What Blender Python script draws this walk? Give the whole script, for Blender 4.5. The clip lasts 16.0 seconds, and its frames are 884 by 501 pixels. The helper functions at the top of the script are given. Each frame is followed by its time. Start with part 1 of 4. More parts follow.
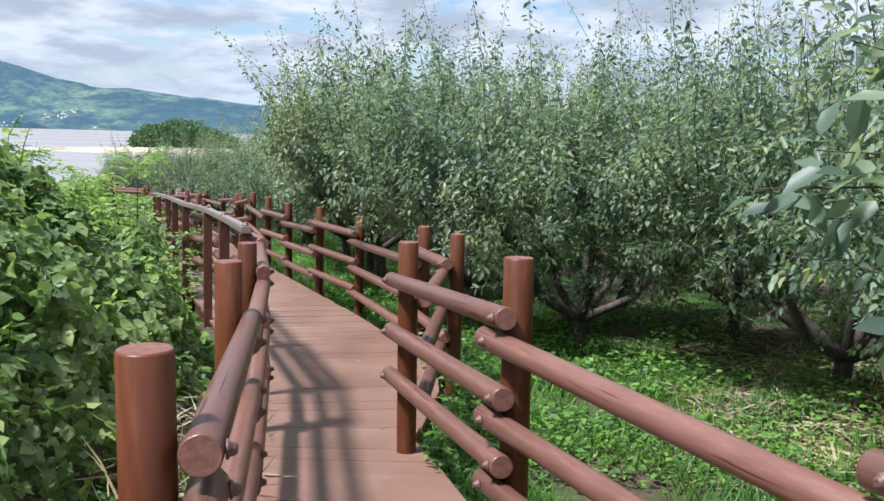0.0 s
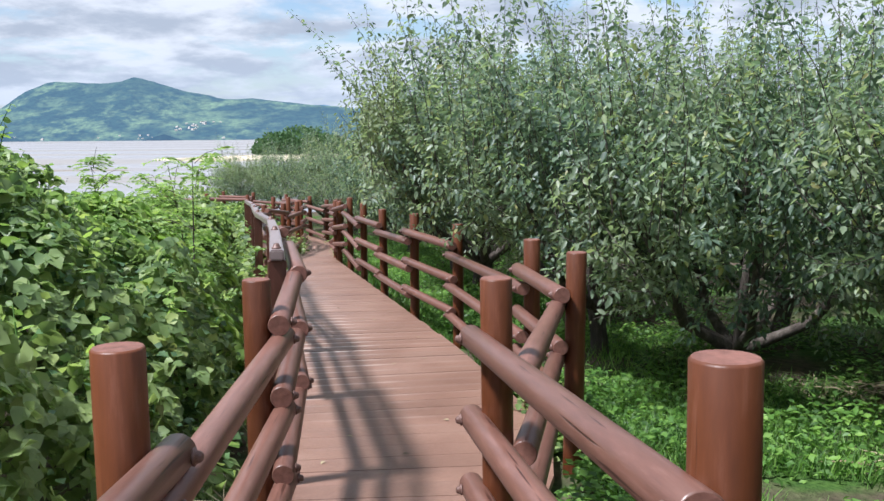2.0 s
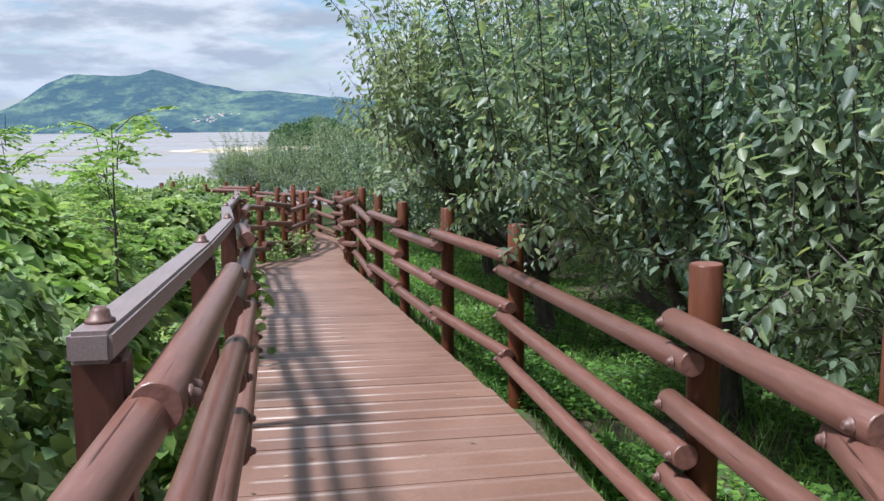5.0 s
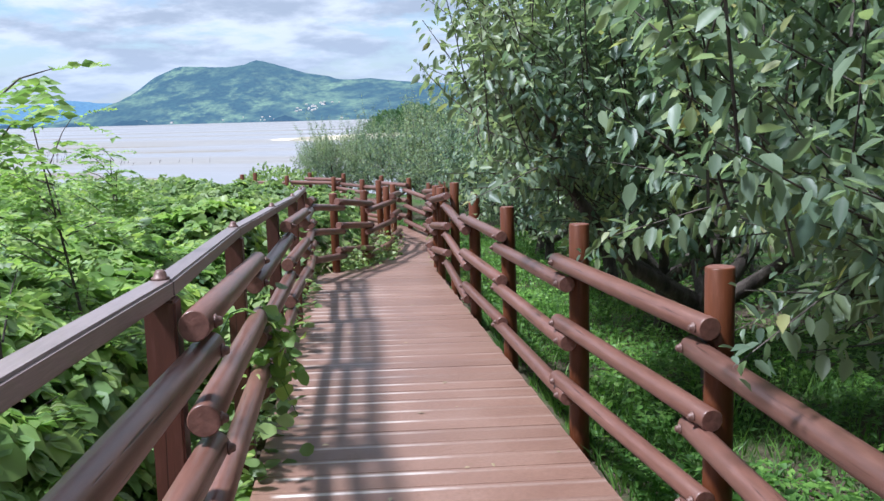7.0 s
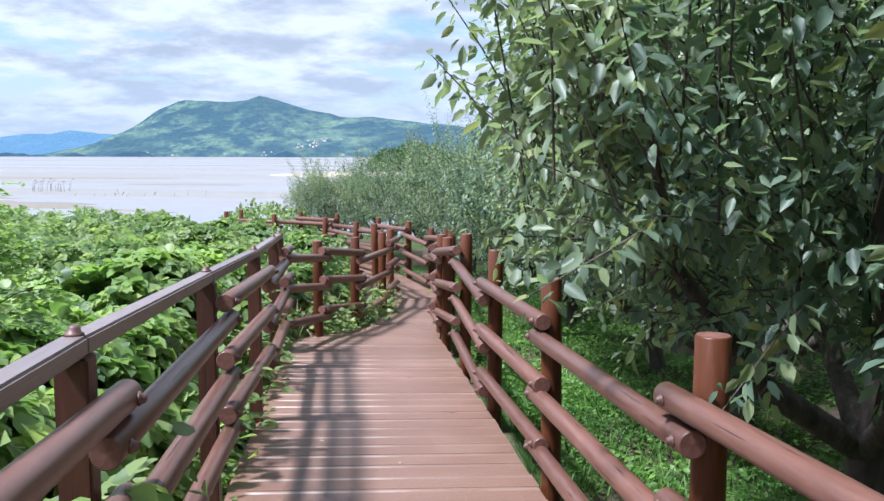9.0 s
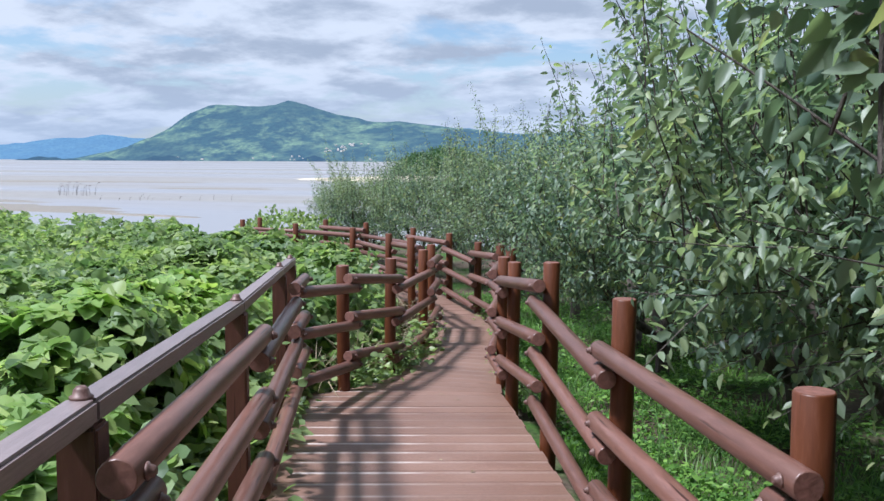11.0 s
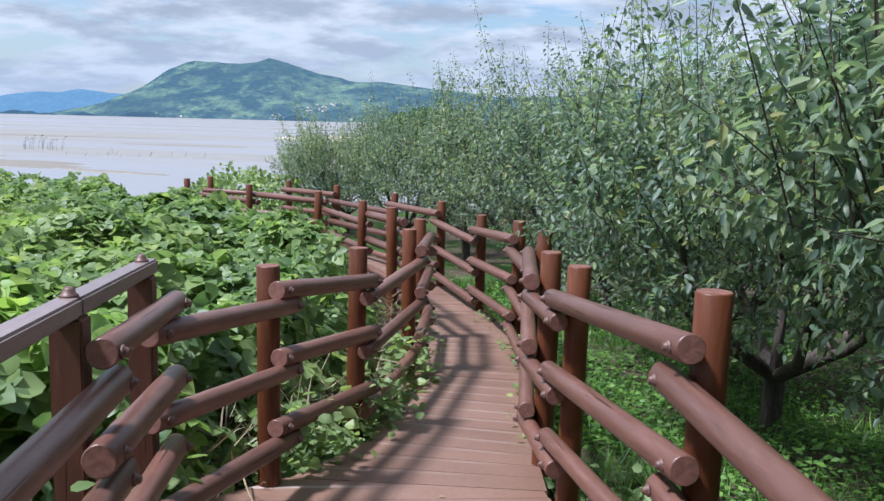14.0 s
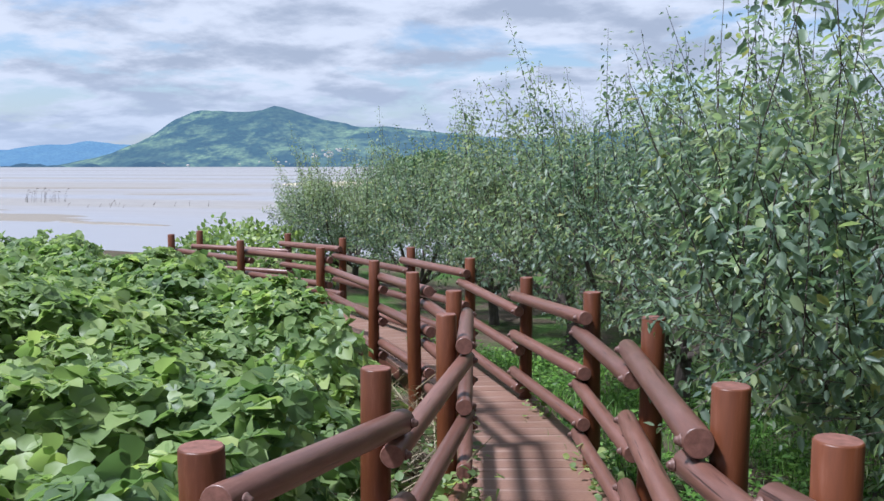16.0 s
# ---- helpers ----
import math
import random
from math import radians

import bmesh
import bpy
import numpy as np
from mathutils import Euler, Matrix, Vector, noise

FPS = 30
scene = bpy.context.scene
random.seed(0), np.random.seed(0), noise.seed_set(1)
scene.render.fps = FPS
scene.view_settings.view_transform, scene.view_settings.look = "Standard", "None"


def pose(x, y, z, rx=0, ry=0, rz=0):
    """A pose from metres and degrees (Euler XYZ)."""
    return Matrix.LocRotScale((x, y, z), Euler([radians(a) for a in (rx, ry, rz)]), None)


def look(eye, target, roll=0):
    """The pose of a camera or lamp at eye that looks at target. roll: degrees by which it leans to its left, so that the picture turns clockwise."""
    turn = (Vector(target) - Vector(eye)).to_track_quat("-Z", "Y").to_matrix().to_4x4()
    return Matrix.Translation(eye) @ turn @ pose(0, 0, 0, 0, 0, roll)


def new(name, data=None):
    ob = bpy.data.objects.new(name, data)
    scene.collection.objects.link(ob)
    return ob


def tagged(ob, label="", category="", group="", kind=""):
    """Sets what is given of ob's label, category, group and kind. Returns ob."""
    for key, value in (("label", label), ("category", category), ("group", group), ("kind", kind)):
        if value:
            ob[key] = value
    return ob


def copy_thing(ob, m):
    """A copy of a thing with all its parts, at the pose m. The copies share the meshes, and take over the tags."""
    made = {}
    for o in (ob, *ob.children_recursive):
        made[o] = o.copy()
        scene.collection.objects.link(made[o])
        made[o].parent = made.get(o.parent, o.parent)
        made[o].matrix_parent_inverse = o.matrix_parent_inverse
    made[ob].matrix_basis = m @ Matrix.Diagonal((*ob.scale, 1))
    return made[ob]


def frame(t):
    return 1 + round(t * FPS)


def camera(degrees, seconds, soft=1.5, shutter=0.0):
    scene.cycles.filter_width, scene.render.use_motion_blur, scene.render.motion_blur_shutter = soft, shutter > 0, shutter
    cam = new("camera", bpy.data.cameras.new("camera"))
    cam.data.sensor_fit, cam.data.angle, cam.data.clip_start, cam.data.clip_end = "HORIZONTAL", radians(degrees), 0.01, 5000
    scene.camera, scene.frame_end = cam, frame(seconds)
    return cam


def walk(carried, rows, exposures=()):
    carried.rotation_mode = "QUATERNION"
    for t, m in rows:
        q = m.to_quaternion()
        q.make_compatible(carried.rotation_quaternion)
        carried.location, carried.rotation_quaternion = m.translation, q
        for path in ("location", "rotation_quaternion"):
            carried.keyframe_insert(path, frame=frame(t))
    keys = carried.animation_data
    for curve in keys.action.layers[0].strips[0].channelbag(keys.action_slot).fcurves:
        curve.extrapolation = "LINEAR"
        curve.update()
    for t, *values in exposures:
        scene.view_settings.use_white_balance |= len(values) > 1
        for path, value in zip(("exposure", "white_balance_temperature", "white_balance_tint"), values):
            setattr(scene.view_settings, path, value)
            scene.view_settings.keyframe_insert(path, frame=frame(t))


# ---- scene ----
cam = camera(51.4, 16.0)
PATH = [
    (0, (0.598, -1.526, 1.709), (0.554, 0.458, 1.463), 1.5),
    (0.5, (0.642, -1.055, 1.66), (0.566, 0.927, 1.41), 0.9),
    (1, (0.651, -0.618, 1.65), (0.51, 1.359, 1.384), 0.5),
    (1.5, (0.601, -0.15, 1.641), (0.447, 1.825, 1.368), 0.3),
    (2, (0.592, 0.331, 1.615), (0.29, 2.292, 1.367), -0.5),
    (2.5, (0.495, 0.768, 1.594), (0.189, 2.728, 1.341), -0.6),
    (3, (0.47, 1.19, 1.567), (0.152, 3.147, 1.305), -1.0),
    (3.5, (0.381, 1.574, 1.541), (0.039, 3.526, 1.278), -0.7),
    (4, (0.226, 1.98, 1.532), (-0.122, 3.932, 1.264), -0.6),
    (4.2, (0.173, 2.151, 1.493), (-0.184, 4.102, 1.237), -0.3),
    (6.3, (-0.484, 4.984, 1.342), (-0.787, 6.94, 1.053), -1.1),
    (6.5, (-0.545, 5.191, 1.33), (-0.868, 7.143, 1.039), -1.3),
    (7, (-0.649, 5.671, 1.332), (-1.197, 7.572, 1.04), -1.6),
    (7.5, (-0.858, 6.138, 1.347), (-1.435, 8.033, 1.067), -1.0),
    (8, (-0.987, 6.629, 1.317), (-1.589, 8.521, 1.071), -1.1),
    (8.5, (-1.133, 7.093, 1.287), (-1.707, 8.992, 1.037), -0.2),
    (9, (-1.313, 7.645, 1.276), (-1.857, 9.558, 1.07), 0.1),
    (9.5, (-1.486, 8.241, 1.257), (-2.052, 10.154, 1.107), 0.2),
    (9.7, (-1.628, 8.396, 1.269), (-2.177, 10.312, 1.106), -0.5),
    (11.8, (-2.488, 10.712, 1.126), (-3.116, 12.597, 0.896), 0.7),
    (12, (-2.551, 10.873, 1.101), (-3.17, 12.757, 0.846), 0.9),
    (12.5, (-2.776, 11.42, 1.094), (-3.362, 13.309, 0.797), 1.3),
    (13, (-2.955, 11.946, 1.071), (-3.548, 13.833, 0.774), 1.3),
    (13.5, (-3.201, 12.435, 1.042), (-3.756, 14.332, 0.735), 1.6),
    (14, (-3.369, 12.97, 1.023), (-3.924, 14.871, 0.747), 1.4),
    (14.5, (-3.594, 13.452, 1.015), (-4.144, 15.356, 0.744), 0.6),
    (15, (-3.747, 13.887, 1.002), (-4.303, 15.798, 0.809), 0.2),
    (15.5, (-3.931, 14.385, 0.999), (-4.49, 16.29, 0.763), -0.2),
    (16, (-4.162, 14.9, 0.998), (-4.737, 16.806, 0.812), -0.1),
]
walk(cam, [(t, look(eye, target, roll)) for t, eye, target, roll in PATH], [(0, 0.73, 5850, 12), (1, 0.78, 5860, 12), (2.5, 0.68, 5880, 12), (4.2, 0.58, 5900, 12), (6.3, 0.70, 5500, 12), (7, 0.74, 5500, 12), (8, 0.64, 5575, 12), (8.5, 0.64, 5575, 12), (9, 0.86, 5525, 12), (9.5, 0.54, 5525, 12), (9.8, 0.52, 5575, 12), (11.9, 0.56, 5520, 12), (12.5, 0.68, 5530, 12), (13, 0.51, 5450, 12), (13.5, 0.58, 5520, 12), (14.5, 0.50, 5545, 13), (15.5, 0.58, 5595, 14), (16, 0.53, 5595, 14)])
# ---- light: a cloudy late-summer sky with a veiled sun ----
SUN_FROM = Vector((-0.84, -0.55, 1.75)).normalized()
sun = new("sun", bpy.data.lights.new("sun", "SUN"))
sun.data.energy, sun.data.angle, sun.data.color = 5.2, radians(6.5), (1.0, 0.965, 0.93)
sun.matrix_world = look(SUN_FROM * 60, (0, 0, 0))

world = bpy.data.worlds.new("sky")
scene.world = world
world.use_nodes = True
wt = world.node_tree
wt.nodes.clear()


def wn(kind, **values):
    n = wt.nodes.new(kind)
    for k, v in values.items():
        n.inputs[k].default_value = v
    return n


w_out, w_bg = wn("ShaderNodeOutputWorld"), wn("ShaderNodeBackground")
w_sky = wt.nodes.new("ShaderNodeTexSky")
w_sky.sky_type, w_sky.sun_disc = "NISHITA", False
w_sky.sun_elevation = math.asin(SUN_FROM.z)
w_sky.sun_rotation = math.atan2(SUN_FROM.x, SUN_FROM.y)
w_gain = wt.nodes.new("ShaderNodeVectorMath")
w_gain.operation = "SCALE"
w_gain.inputs["Scale"].default_value = 0.105
w_co = wt.nodes.new("ShaderNodeTexCoord")
w_sep = wt.nodes.new("ShaderNodeSeparateXYZ")
w_zmax = wt.nodes.new("ShaderNodeMath")
w_zmax.operation = "MAXIMUM"
w_zmax.inputs[1].default_value = 0.0
w_zadd = wt.nodes.new("ShaderNodeMath")
w_zadd.operation = "ADD"
w_zadd.inputs[1].default_value = 0.20
w_dx, w_dy = wt.nodes.new("ShaderNodeMath"), wt.nodes.new("ShaderNodeMath")
w_dx.operation = w_dy.operation = "DIVIDE"
w_comb = wt.nodes.new("ShaderNodeCombineXYZ")
w_n1 = wn("ShaderNodeTexNoise", Scale=1.45, Detail=10.0, Roughness=0.58, Distortion=0.25)
w_n2 = wn("ShaderNodeTexNoise", Scale=2.7, Detail=10.0, Roughness=0.58, Distortion=0.1)
w_r1 = wt.nodes.new("ShaderNodeValToRGB")
w_r1.color_ramp.elements[0].position, w_r1.color_ramp.elements[1].position = 0.385, 0.475
w_r2 = wt.nodes.new("ShaderNodeValToRGB")
w_r2.color_ramp.elements[0].position, w_r2.color_ramp.elements[1].position = 0.37, 0.61
w_r2.color_ramp.interpolation = "EASE"
w_r2.color_ramp.elements[0].color, w_r2.color_ramp.elements[1].color = (0.35, 0.385, 0.435, 1), (0.60, 0.62, 0.645, 1)
w_mix = wt.nodes.new("ShaderNodeMixRGB")
w_veil, w_low = wt.nodes.new("ShaderNodeMixRGB"), wt.nodes.new("ShaderNodeValToRGB")
w_low.color_ramp.elements[0].position, w_low.color_ramp.elements[1].position = 0.01, 0.10
w_low.color_ramp.elements[0].color, w_low.color_ramp.elements[1].color = (0.62, 0.62, 0.62, 1), (0, 0, 0, 1)
w_veil.inputs[2].default_value = (0.41, 0.475, 0.565, 1)
for a, b in ((w_zmax.outputs[0], w_low.inputs[0]), (w_low.outputs[0], w_veil.inputs[0]), (w_mix.outputs[0], w_veil.inputs[1]), (w_veil.outputs[0], w_bg.inputs["Color"])):
    wt.links.new(a, b)
for a, b in ((w_co.outputs["Generated"], w_sep.inputs[0]), (w_sep.outputs["Z"], w_zmax.inputs[0]), (w_zmax.outputs[0], w_zadd.inputs[0]),
             (w_sep.outputs["X"], w_dx.inputs[0]), (w_zadd.outputs[0], w_dx.inputs[1]), (w_sep.outputs["Y"], w_dy.inputs[0]), (w_zadd.outputs[0], w_dy.inputs[1]),
             (w_dx.outputs[0], w_comb.inputs[0]), (w_dy.outputs[0], w_comb.inputs[1]), (w_comb.outputs[0], w_n1.inputs["Vector"]), (w_comb.outputs[0], w_n2.inputs["Vector"]),
             (w_n1.outputs["Fac"], w_r1.inputs[0]), (w_n2.outputs["Fac"], w_r2.inputs[0]), (w_sky.outputs[0], w_gain.inputs[0]),
             (w_gain.outputs[0], w_mix.inputs[1]), (w_r2.outputs[0], w_mix.inputs[2]), (w_r1.outputs[0], w_mix.inputs[0]),
             (w_bg.outputs[0], w_out.inputs[0])):
    wt.links.new(a, b)
w_bg.inputs["Strength"].default_value = 0.9

# ---- materials ----


def material(name):
    m = bpy.data.materials.new(name)
    m.use_nodes = True
    nt = m.node_tree
    nt.nodes.clear()
    out, b = nt.nodes.new("ShaderNodeOutputMaterial"), nt.nodes.new("ShaderNodeBsdfPrincipled")
    nt.links.new(b.outputs[0], out.inputs[0])
    return m, nt, b, out


def node(nt, kind, **values):
    n = nt.nodes.new(kind)
    for k, v in values.items():
        n.inputs[k].default_value = v
    return n


def ramp(nt, source, stops):
    r = nt.nodes.new("ShaderNodeValToRGB")
    els = r.color_ramp.elements
    while len(els) < len(stops):
        els.new(0.5)
    for e, (p, c) in zip(els, stops):
        e.position, e.color = p, (*c, 1)
    nt.links.new(source, r.inputs[0])
    return r.outputs[0]


def mixed(nt, fac, a, b, mode="MIX"):
    n = nt.nodes.new("ShaderNodeMixRGB")
    n.blend_type = mode
    for i, v in enumerate((fac, a, b)):
        if isinstance(v, bpy.types.NodeSocket):
            nt.links.new(v, n.inputs[i])
        else:
            n.inputs[i].default_value = v if i == 0 else (*v, 1)
    return n.outputs[0]


def coords(nt, kind="Object", scale=(1, 1, 1)):
    c, mp = nt.nodes.new("ShaderNodeTexCoord"), nt.nodes.new("ShaderNodeMapping")
    mp.inputs["Scale"].default_value = scale
    nt.links.new(c.outputs[kind], mp.inputs[0])
    return mp.outputs[0]


def noise_of(nt, vec, scale, detail=4.0, rough=0.55):
    n = node(nt, "ShaderNodeTexNoise", Scale=scale, Detail=detail, Roughness=rough)
    nt.links.new(vec, n.inputs["Vector"])
    return n.outputs["Fac"]


def bumped(nt, b, height, strength, distance):
    n = node(nt, "ShaderNodeBump", Strength=strength, Distance=distance)
    nt.links.new(height, n.inputs["Height"])
    nt.links.new(n.outputs[0], b.inputs["Normal"])


def painted_log(name, tint, along=(9, 9, 1.2), shine=0.47, split=0.345, gloss=0.5):
    """Red-brown stained timber: grain along the log, faded streaks, drying cracks."""
    m, nt, b, out = material(name)
    vec = coords(nt, "Object", along)
    big = noise_of(nt, coords(nt, "Object", (1.3, 1.3, 1.3)), 2.4, 3)
    grain = noise_of(nt, vec, 6.0, 6, 0.65)
    rnd = nt.nodes.new("ShaderNodeObjectInfo")
    c1 = ramp(nt, grain, [(0.25, [x * 0.72 for x in tint]), (0.55, tint), (0.8, [min(1, x * 1.25 + 0.02) for x in tint])])
    c2 = mixed(nt, ramp(nt, big, [(0.45, (0, 0, 0)), (0.75, (0.45, 0.45, 0.45))]), c1, [x * 1.2 + 0.012 for x in tint])
    hsv = node(nt, "ShaderNodeHueSaturation")
    val = node(nt, "ShaderNodeMapRange")
    val.inputs["To Min"].default_value, val.inputs["To Max"].default_value = 0.82, 1.2
    nt.links.new(rnd.outputs["Random"], val.inputs["Value"])
    nt.links.new(val.outputs[0], hsv.inputs["Value"])
    nt.links.new(c2, hsv.inputs["Color"])
    crack = noise_of(nt, coords(nt, "Object", (30, 30, 0.7)), 3.0, 2, 0.4)
    cr = ramp(nt, crack, [(split - 0.045, (0.25, 0.2, 0.18)), (split, (1, 1, 1))])
    nt.links.new(mixed(nt, 1.0, hsv.outputs[0], cr, "MULTIPLY"), b.inputs["Base Color"])
    b.inputs["Roughness"].default_value = shine
    b.inputs["Specular IOR Level"].default_value = gloss
    bumped(nt, b, mixed(nt, 0.5, grain, cr), 0.35, 0.004)
    return m


M_POST = painted_log("stained_post", (0.110, 0.033, 0.012), shine=0.42, split=0.29, gloss=0.32)
M_RAIL = painted_log("stained_rail", (0.140, 0.064, 0.046), shine=0.38, split=0.325)
M_HAND = painted_log("stained_board", (0.185, 0.140, 0.132), (30, 30, 2), 0.33, 0.2)
M_SQUARE = painted_log("stained_square_post", (0.10, 0.034, 0.021))


def end_grain():
    m, nt, b, out = material("log_end")
    r = noise_of(nt, coords(nt), 40, 4)
    nt.links.new(ramp(nt, r, [(0.3, (0.11, 0.045, 0.03)), (0.7, (0.21, 0.09, 0.065))]), b.inputs["Base Color"])
    b.inputs["Roughness"].default_value = 0.75
    bumped(nt, b, r, 0.5, 0.004)
    return m


M_END = end_grain()


def bolt_metal():
    m, nt, b, out = material("painted_bolt")
    r = noise_of(nt, coords(nt), 90, 3)
    nt.links.new(ramp(nt, r, [(0.35, (0.085, 0.038, 0.028)), (0.65, (0.17, 0.10, 0.08))]), b.inputs["Base Color"])
    b.inputs["Roughness"].default_value, b.inputs["Metallic"].default_value = 0.52, 0.12
    return m


M_BOLT = bolt_metal()


def deck_material():
    """Red-brown decking boards with fine ribs, pale scuffed ribs near the edges and dusty stains."""
    m, nt, b, out = material("decking")
    uv = nt.nodes.new("ShaderNodeUVMap")
    uv.uv_map = "plank"
    sep = nt.nodes.new("ShaderNodeSeparateXYZ")
    nt.links.new(uv.outputs[0], sep.inputs[0])
    pos = nt.nodes.new("ShaderNodeNewGeometry")
    stain = noise_of(nt, pos.outputs["Position"], 1.7, 5, 0.6)
    fine = noise_of(nt, pos.outputs["Position"], 55, 4, 0.7)
    rnd = nt.nodes.new("ShaderNodeObjectInfo")
    base = ramp(nt, stain, [(0.3, (0.157, 0.085, 0.055)), (0.55, (0.197, 0.111, 0.071)), (0.75, (0.232, 0.143, 0.100))])
    base = mixed(nt, 0.35, base, ramp(nt, fine, [(0.3, (0.11, 0.055, 0.045)), (0.7, (0.30, 0.17, 0.14))]))
    hsv = node(nt, "ShaderNodeHueSaturation")
    val = node(nt, "ShaderNodeMapRange")
    val.inputs["To Min"].default_value, val.inputs["To Max"].default_value = 0.93, 1.07
    nt.links.new(rnd.outputs["Random"], val.inputs["Value"])
    nt.links.new(val.outputs[0], hsv.inputs["Value"])
    nt.links.new(base, hsv.inputs["Color"])
    # ribs run along each board; u is metres along the board, v metres across
    wave = nt.nodes.new("ShaderNodeMath")
    wave.operation = "SINE"
    mul = nt.nodes.new("ShaderNodeMath")
    mul.operation = "MULTIPLY"
    mul.inputs[1].default_value = 2 * math.pi / 0.0125
    nt.links.new(sep.outputs["Y"], mul.inputs[0])
    nt.links.new(mul.outputs[0], wave.inputs[0])
    # scuffed rib: a narrow pale band broken by noise
    d = nt.nodes.new("ShaderNodeMath")
    d.operation = "SUBTRACT"
    d.inputs[1].default_value = 0.172
    nt.links.new(sep.outputs["Y"], d.inputs[0])
    ab = nt.nodes.new("ShaderNodeMath")
    ab.operation = "ABSOLUTE"
    nt.links.new(d.outputs[0], ab.inputs[0])
    band = ramp(nt, ab.outputs[0], [(0.009, (1, 1, 1)), (0.021, (0, 0, 0))])
    spots = nt.nodes.new("ShaderNodeMapping")
    spots.inputs["Scale"].default_value = (26, 60, 1)
    nt.links.new(uv.outputs[0], spots.inputs[0])
    sp = ramp(nt, noise_of(nt, spots.outputs[0], 1.0, 3, 0.6), [(0.25, (0.1, 0.1, 0.1)), (0.5, (1, 1, 1))])
    wide = ramp(nt, noise_of(nt, pos.outputs["Position"], 2.3, 2), [(0.32, (0.3, 0.3, 0.3)), (0.55, (1, 1, 1))])
    fac = mixed(nt, 1.0, mixed(nt, 1.0, band, sp, "MULTIPLY"), wide, "MULTIPLY")
    span = ramp(nt, sep.outputs["X"], [(0.08, (0, 0, 0)), (0.13, (1, 1, 1)), (0.7, (0.8, 0.8, 0.8)), (0.95, (0.15, 0.15, 0.15))])
    fac = mixed(nt, 1.0, fac, span, "MULTIPLY")
    fac = mixed(nt, 1.0, fac, ramp(nt, rnd.outputs["Random"], [(0.0, (0.45, 0.45, 0.45)), (0.7, (1, 1, 1))]), "MULTIPLY")
    # pale bands: faint below y 5.4, full from 8 to 16, weaker past 17
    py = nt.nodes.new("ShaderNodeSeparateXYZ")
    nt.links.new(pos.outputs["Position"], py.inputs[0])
    band_by_y = node(nt, "ShaderNodeMapRange")
    band_by_y.inputs["From Max"].default_value = 20.0
    nt.links.new(py.outputs["Y"], band_by_y.inputs["Value"])
    band_by_y = ramp(nt, band_by_y.outputs[0], [(0.27, (0.03, 0.03, 0.03)), (0.40, (0.95, 0.95, 0.95)), (0.80, (0.9, 0.9, 0.9)), (0.86, (0.25, 0.25, 0.25))])
    fac = mixed(nt, 1.0, fac, band_by_y, "MULTIPLY")
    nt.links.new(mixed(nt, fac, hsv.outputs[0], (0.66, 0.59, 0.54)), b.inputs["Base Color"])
    nt.links.new(ramp(nt, stain, [(0.3, (0.38, 0.38, 0.38)), (0.7, (0.62, 0.62, 0.62))]), b.inputs["Roughness"])
    bumped(nt, b, mixed(nt, 0.45, wave.outputs[0], fine), 0.18, 0.003)
    return m


M_DECK = deck_material()


def leaf_material(name, stops, shine=0.36, through_light=0.35, gloss=0.4, patch=None):
    """Leaves: colour varies leaf by leaf, some light passes through."""
    m, nt, b, out = material(name)
    g = nt.nodes.new("ShaderNodeNewGeometry")
    col = ramp(nt, g.outputs["Random Per Island"], stops)
    blot = noise_of(nt, g.outputs["Position"], 1.1, 2)
    col = mixed(nt, 1.0, col, ramp(nt, blot, [(0.3, (0.70, 0.76, 0.74)), (0.7, (1.22, 1.17, 1.0))]), "MULTIPLY")
    if patch:
        zone = noise_of(nt, g.outputs["Position"], 0.75, 3, 0.6)
        col = mixed(nt, ramp(nt, zone, [(0.50, (0, 0, 0)), (0.68, (0.7, 0.7, 0.7))]), col, patch)
    nt.links.new(col, b.inputs["Base Color"])
    b.inputs["Roughness"].default_value = shine
    b.inputs["Specular IOR Level"].default_value = gloss
    bumped(nt, b, noise_of(nt, g.outputs["Position"], 160, 2), 0.25, 0.002)
    tr, mx = nt.nodes.new("ShaderNodeBsdfTranslucent"), nt.nodes.new("ShaderNodeMixShader")
    nt.links.new(mixed(nt, 1.0, col, (1.40, 1.50, 0.98), "MULTIPLY"), tr.inputs[0])
    mx.inputs[0].default_value = through_light
    nt.links.new(b.outputs[0], mx.inputs[1])
    nt.links.new(tr.outputs[0], mx.inputs[2])
    nt.links.new(mx.outputs[0], out.inputs[0])
    return m


M_PEAR = leaf_material("pear_leaf", [(0.0, (0.080, 0.125, 0.098)), (0.45, (0.142, 0.206, 0.154)), (0.8, (0.226, 0.292, 0.206)), (0.97, (0.29, 0.35, 0.18)), (1.0, (0.32, 0.29, 0.12))], 0.43, 0.46, 0.5, (0.26, 0.30, 0.16))
M_VINE = leaf_material("vine_leaf", [(0.0, (0.095, 0.16, 0.065)), (0.5, (0.180, 0.262, 0.105)), (0.85, (0.275, 0.36, 0.15)), (1.0, (0.36, 0.43, 0.16))], 0.46, 0.44, 0.4, (0.28, 0.35, 0.13))
M_YOUNG = leaf_material("young_vine_leaf", [(0.0, (0.15, 0.25, 0.07)), (0.6, (0.24, 0.36, 0.11)), (1.0, (0.34, 0.44, 0.13))], 0.5, 0.42)
M_WEED = leaf_material("weed_leaf", [(0.0, (0.045, 0.10, 0.026)), (0.5, (0.110, 0.23, 0.048)), (1.0, (0.20, 0.34, 0.08))], 0.5, 0.4)
M_DRY = leaf_material("dry_stalk", [(0.0, (0.16, 0.12, 0.08)), (0.6, (0.30, 0.24, 0.16)), (1.0, (0.42, 0.36, 0.26))], 0.7, 0.1)
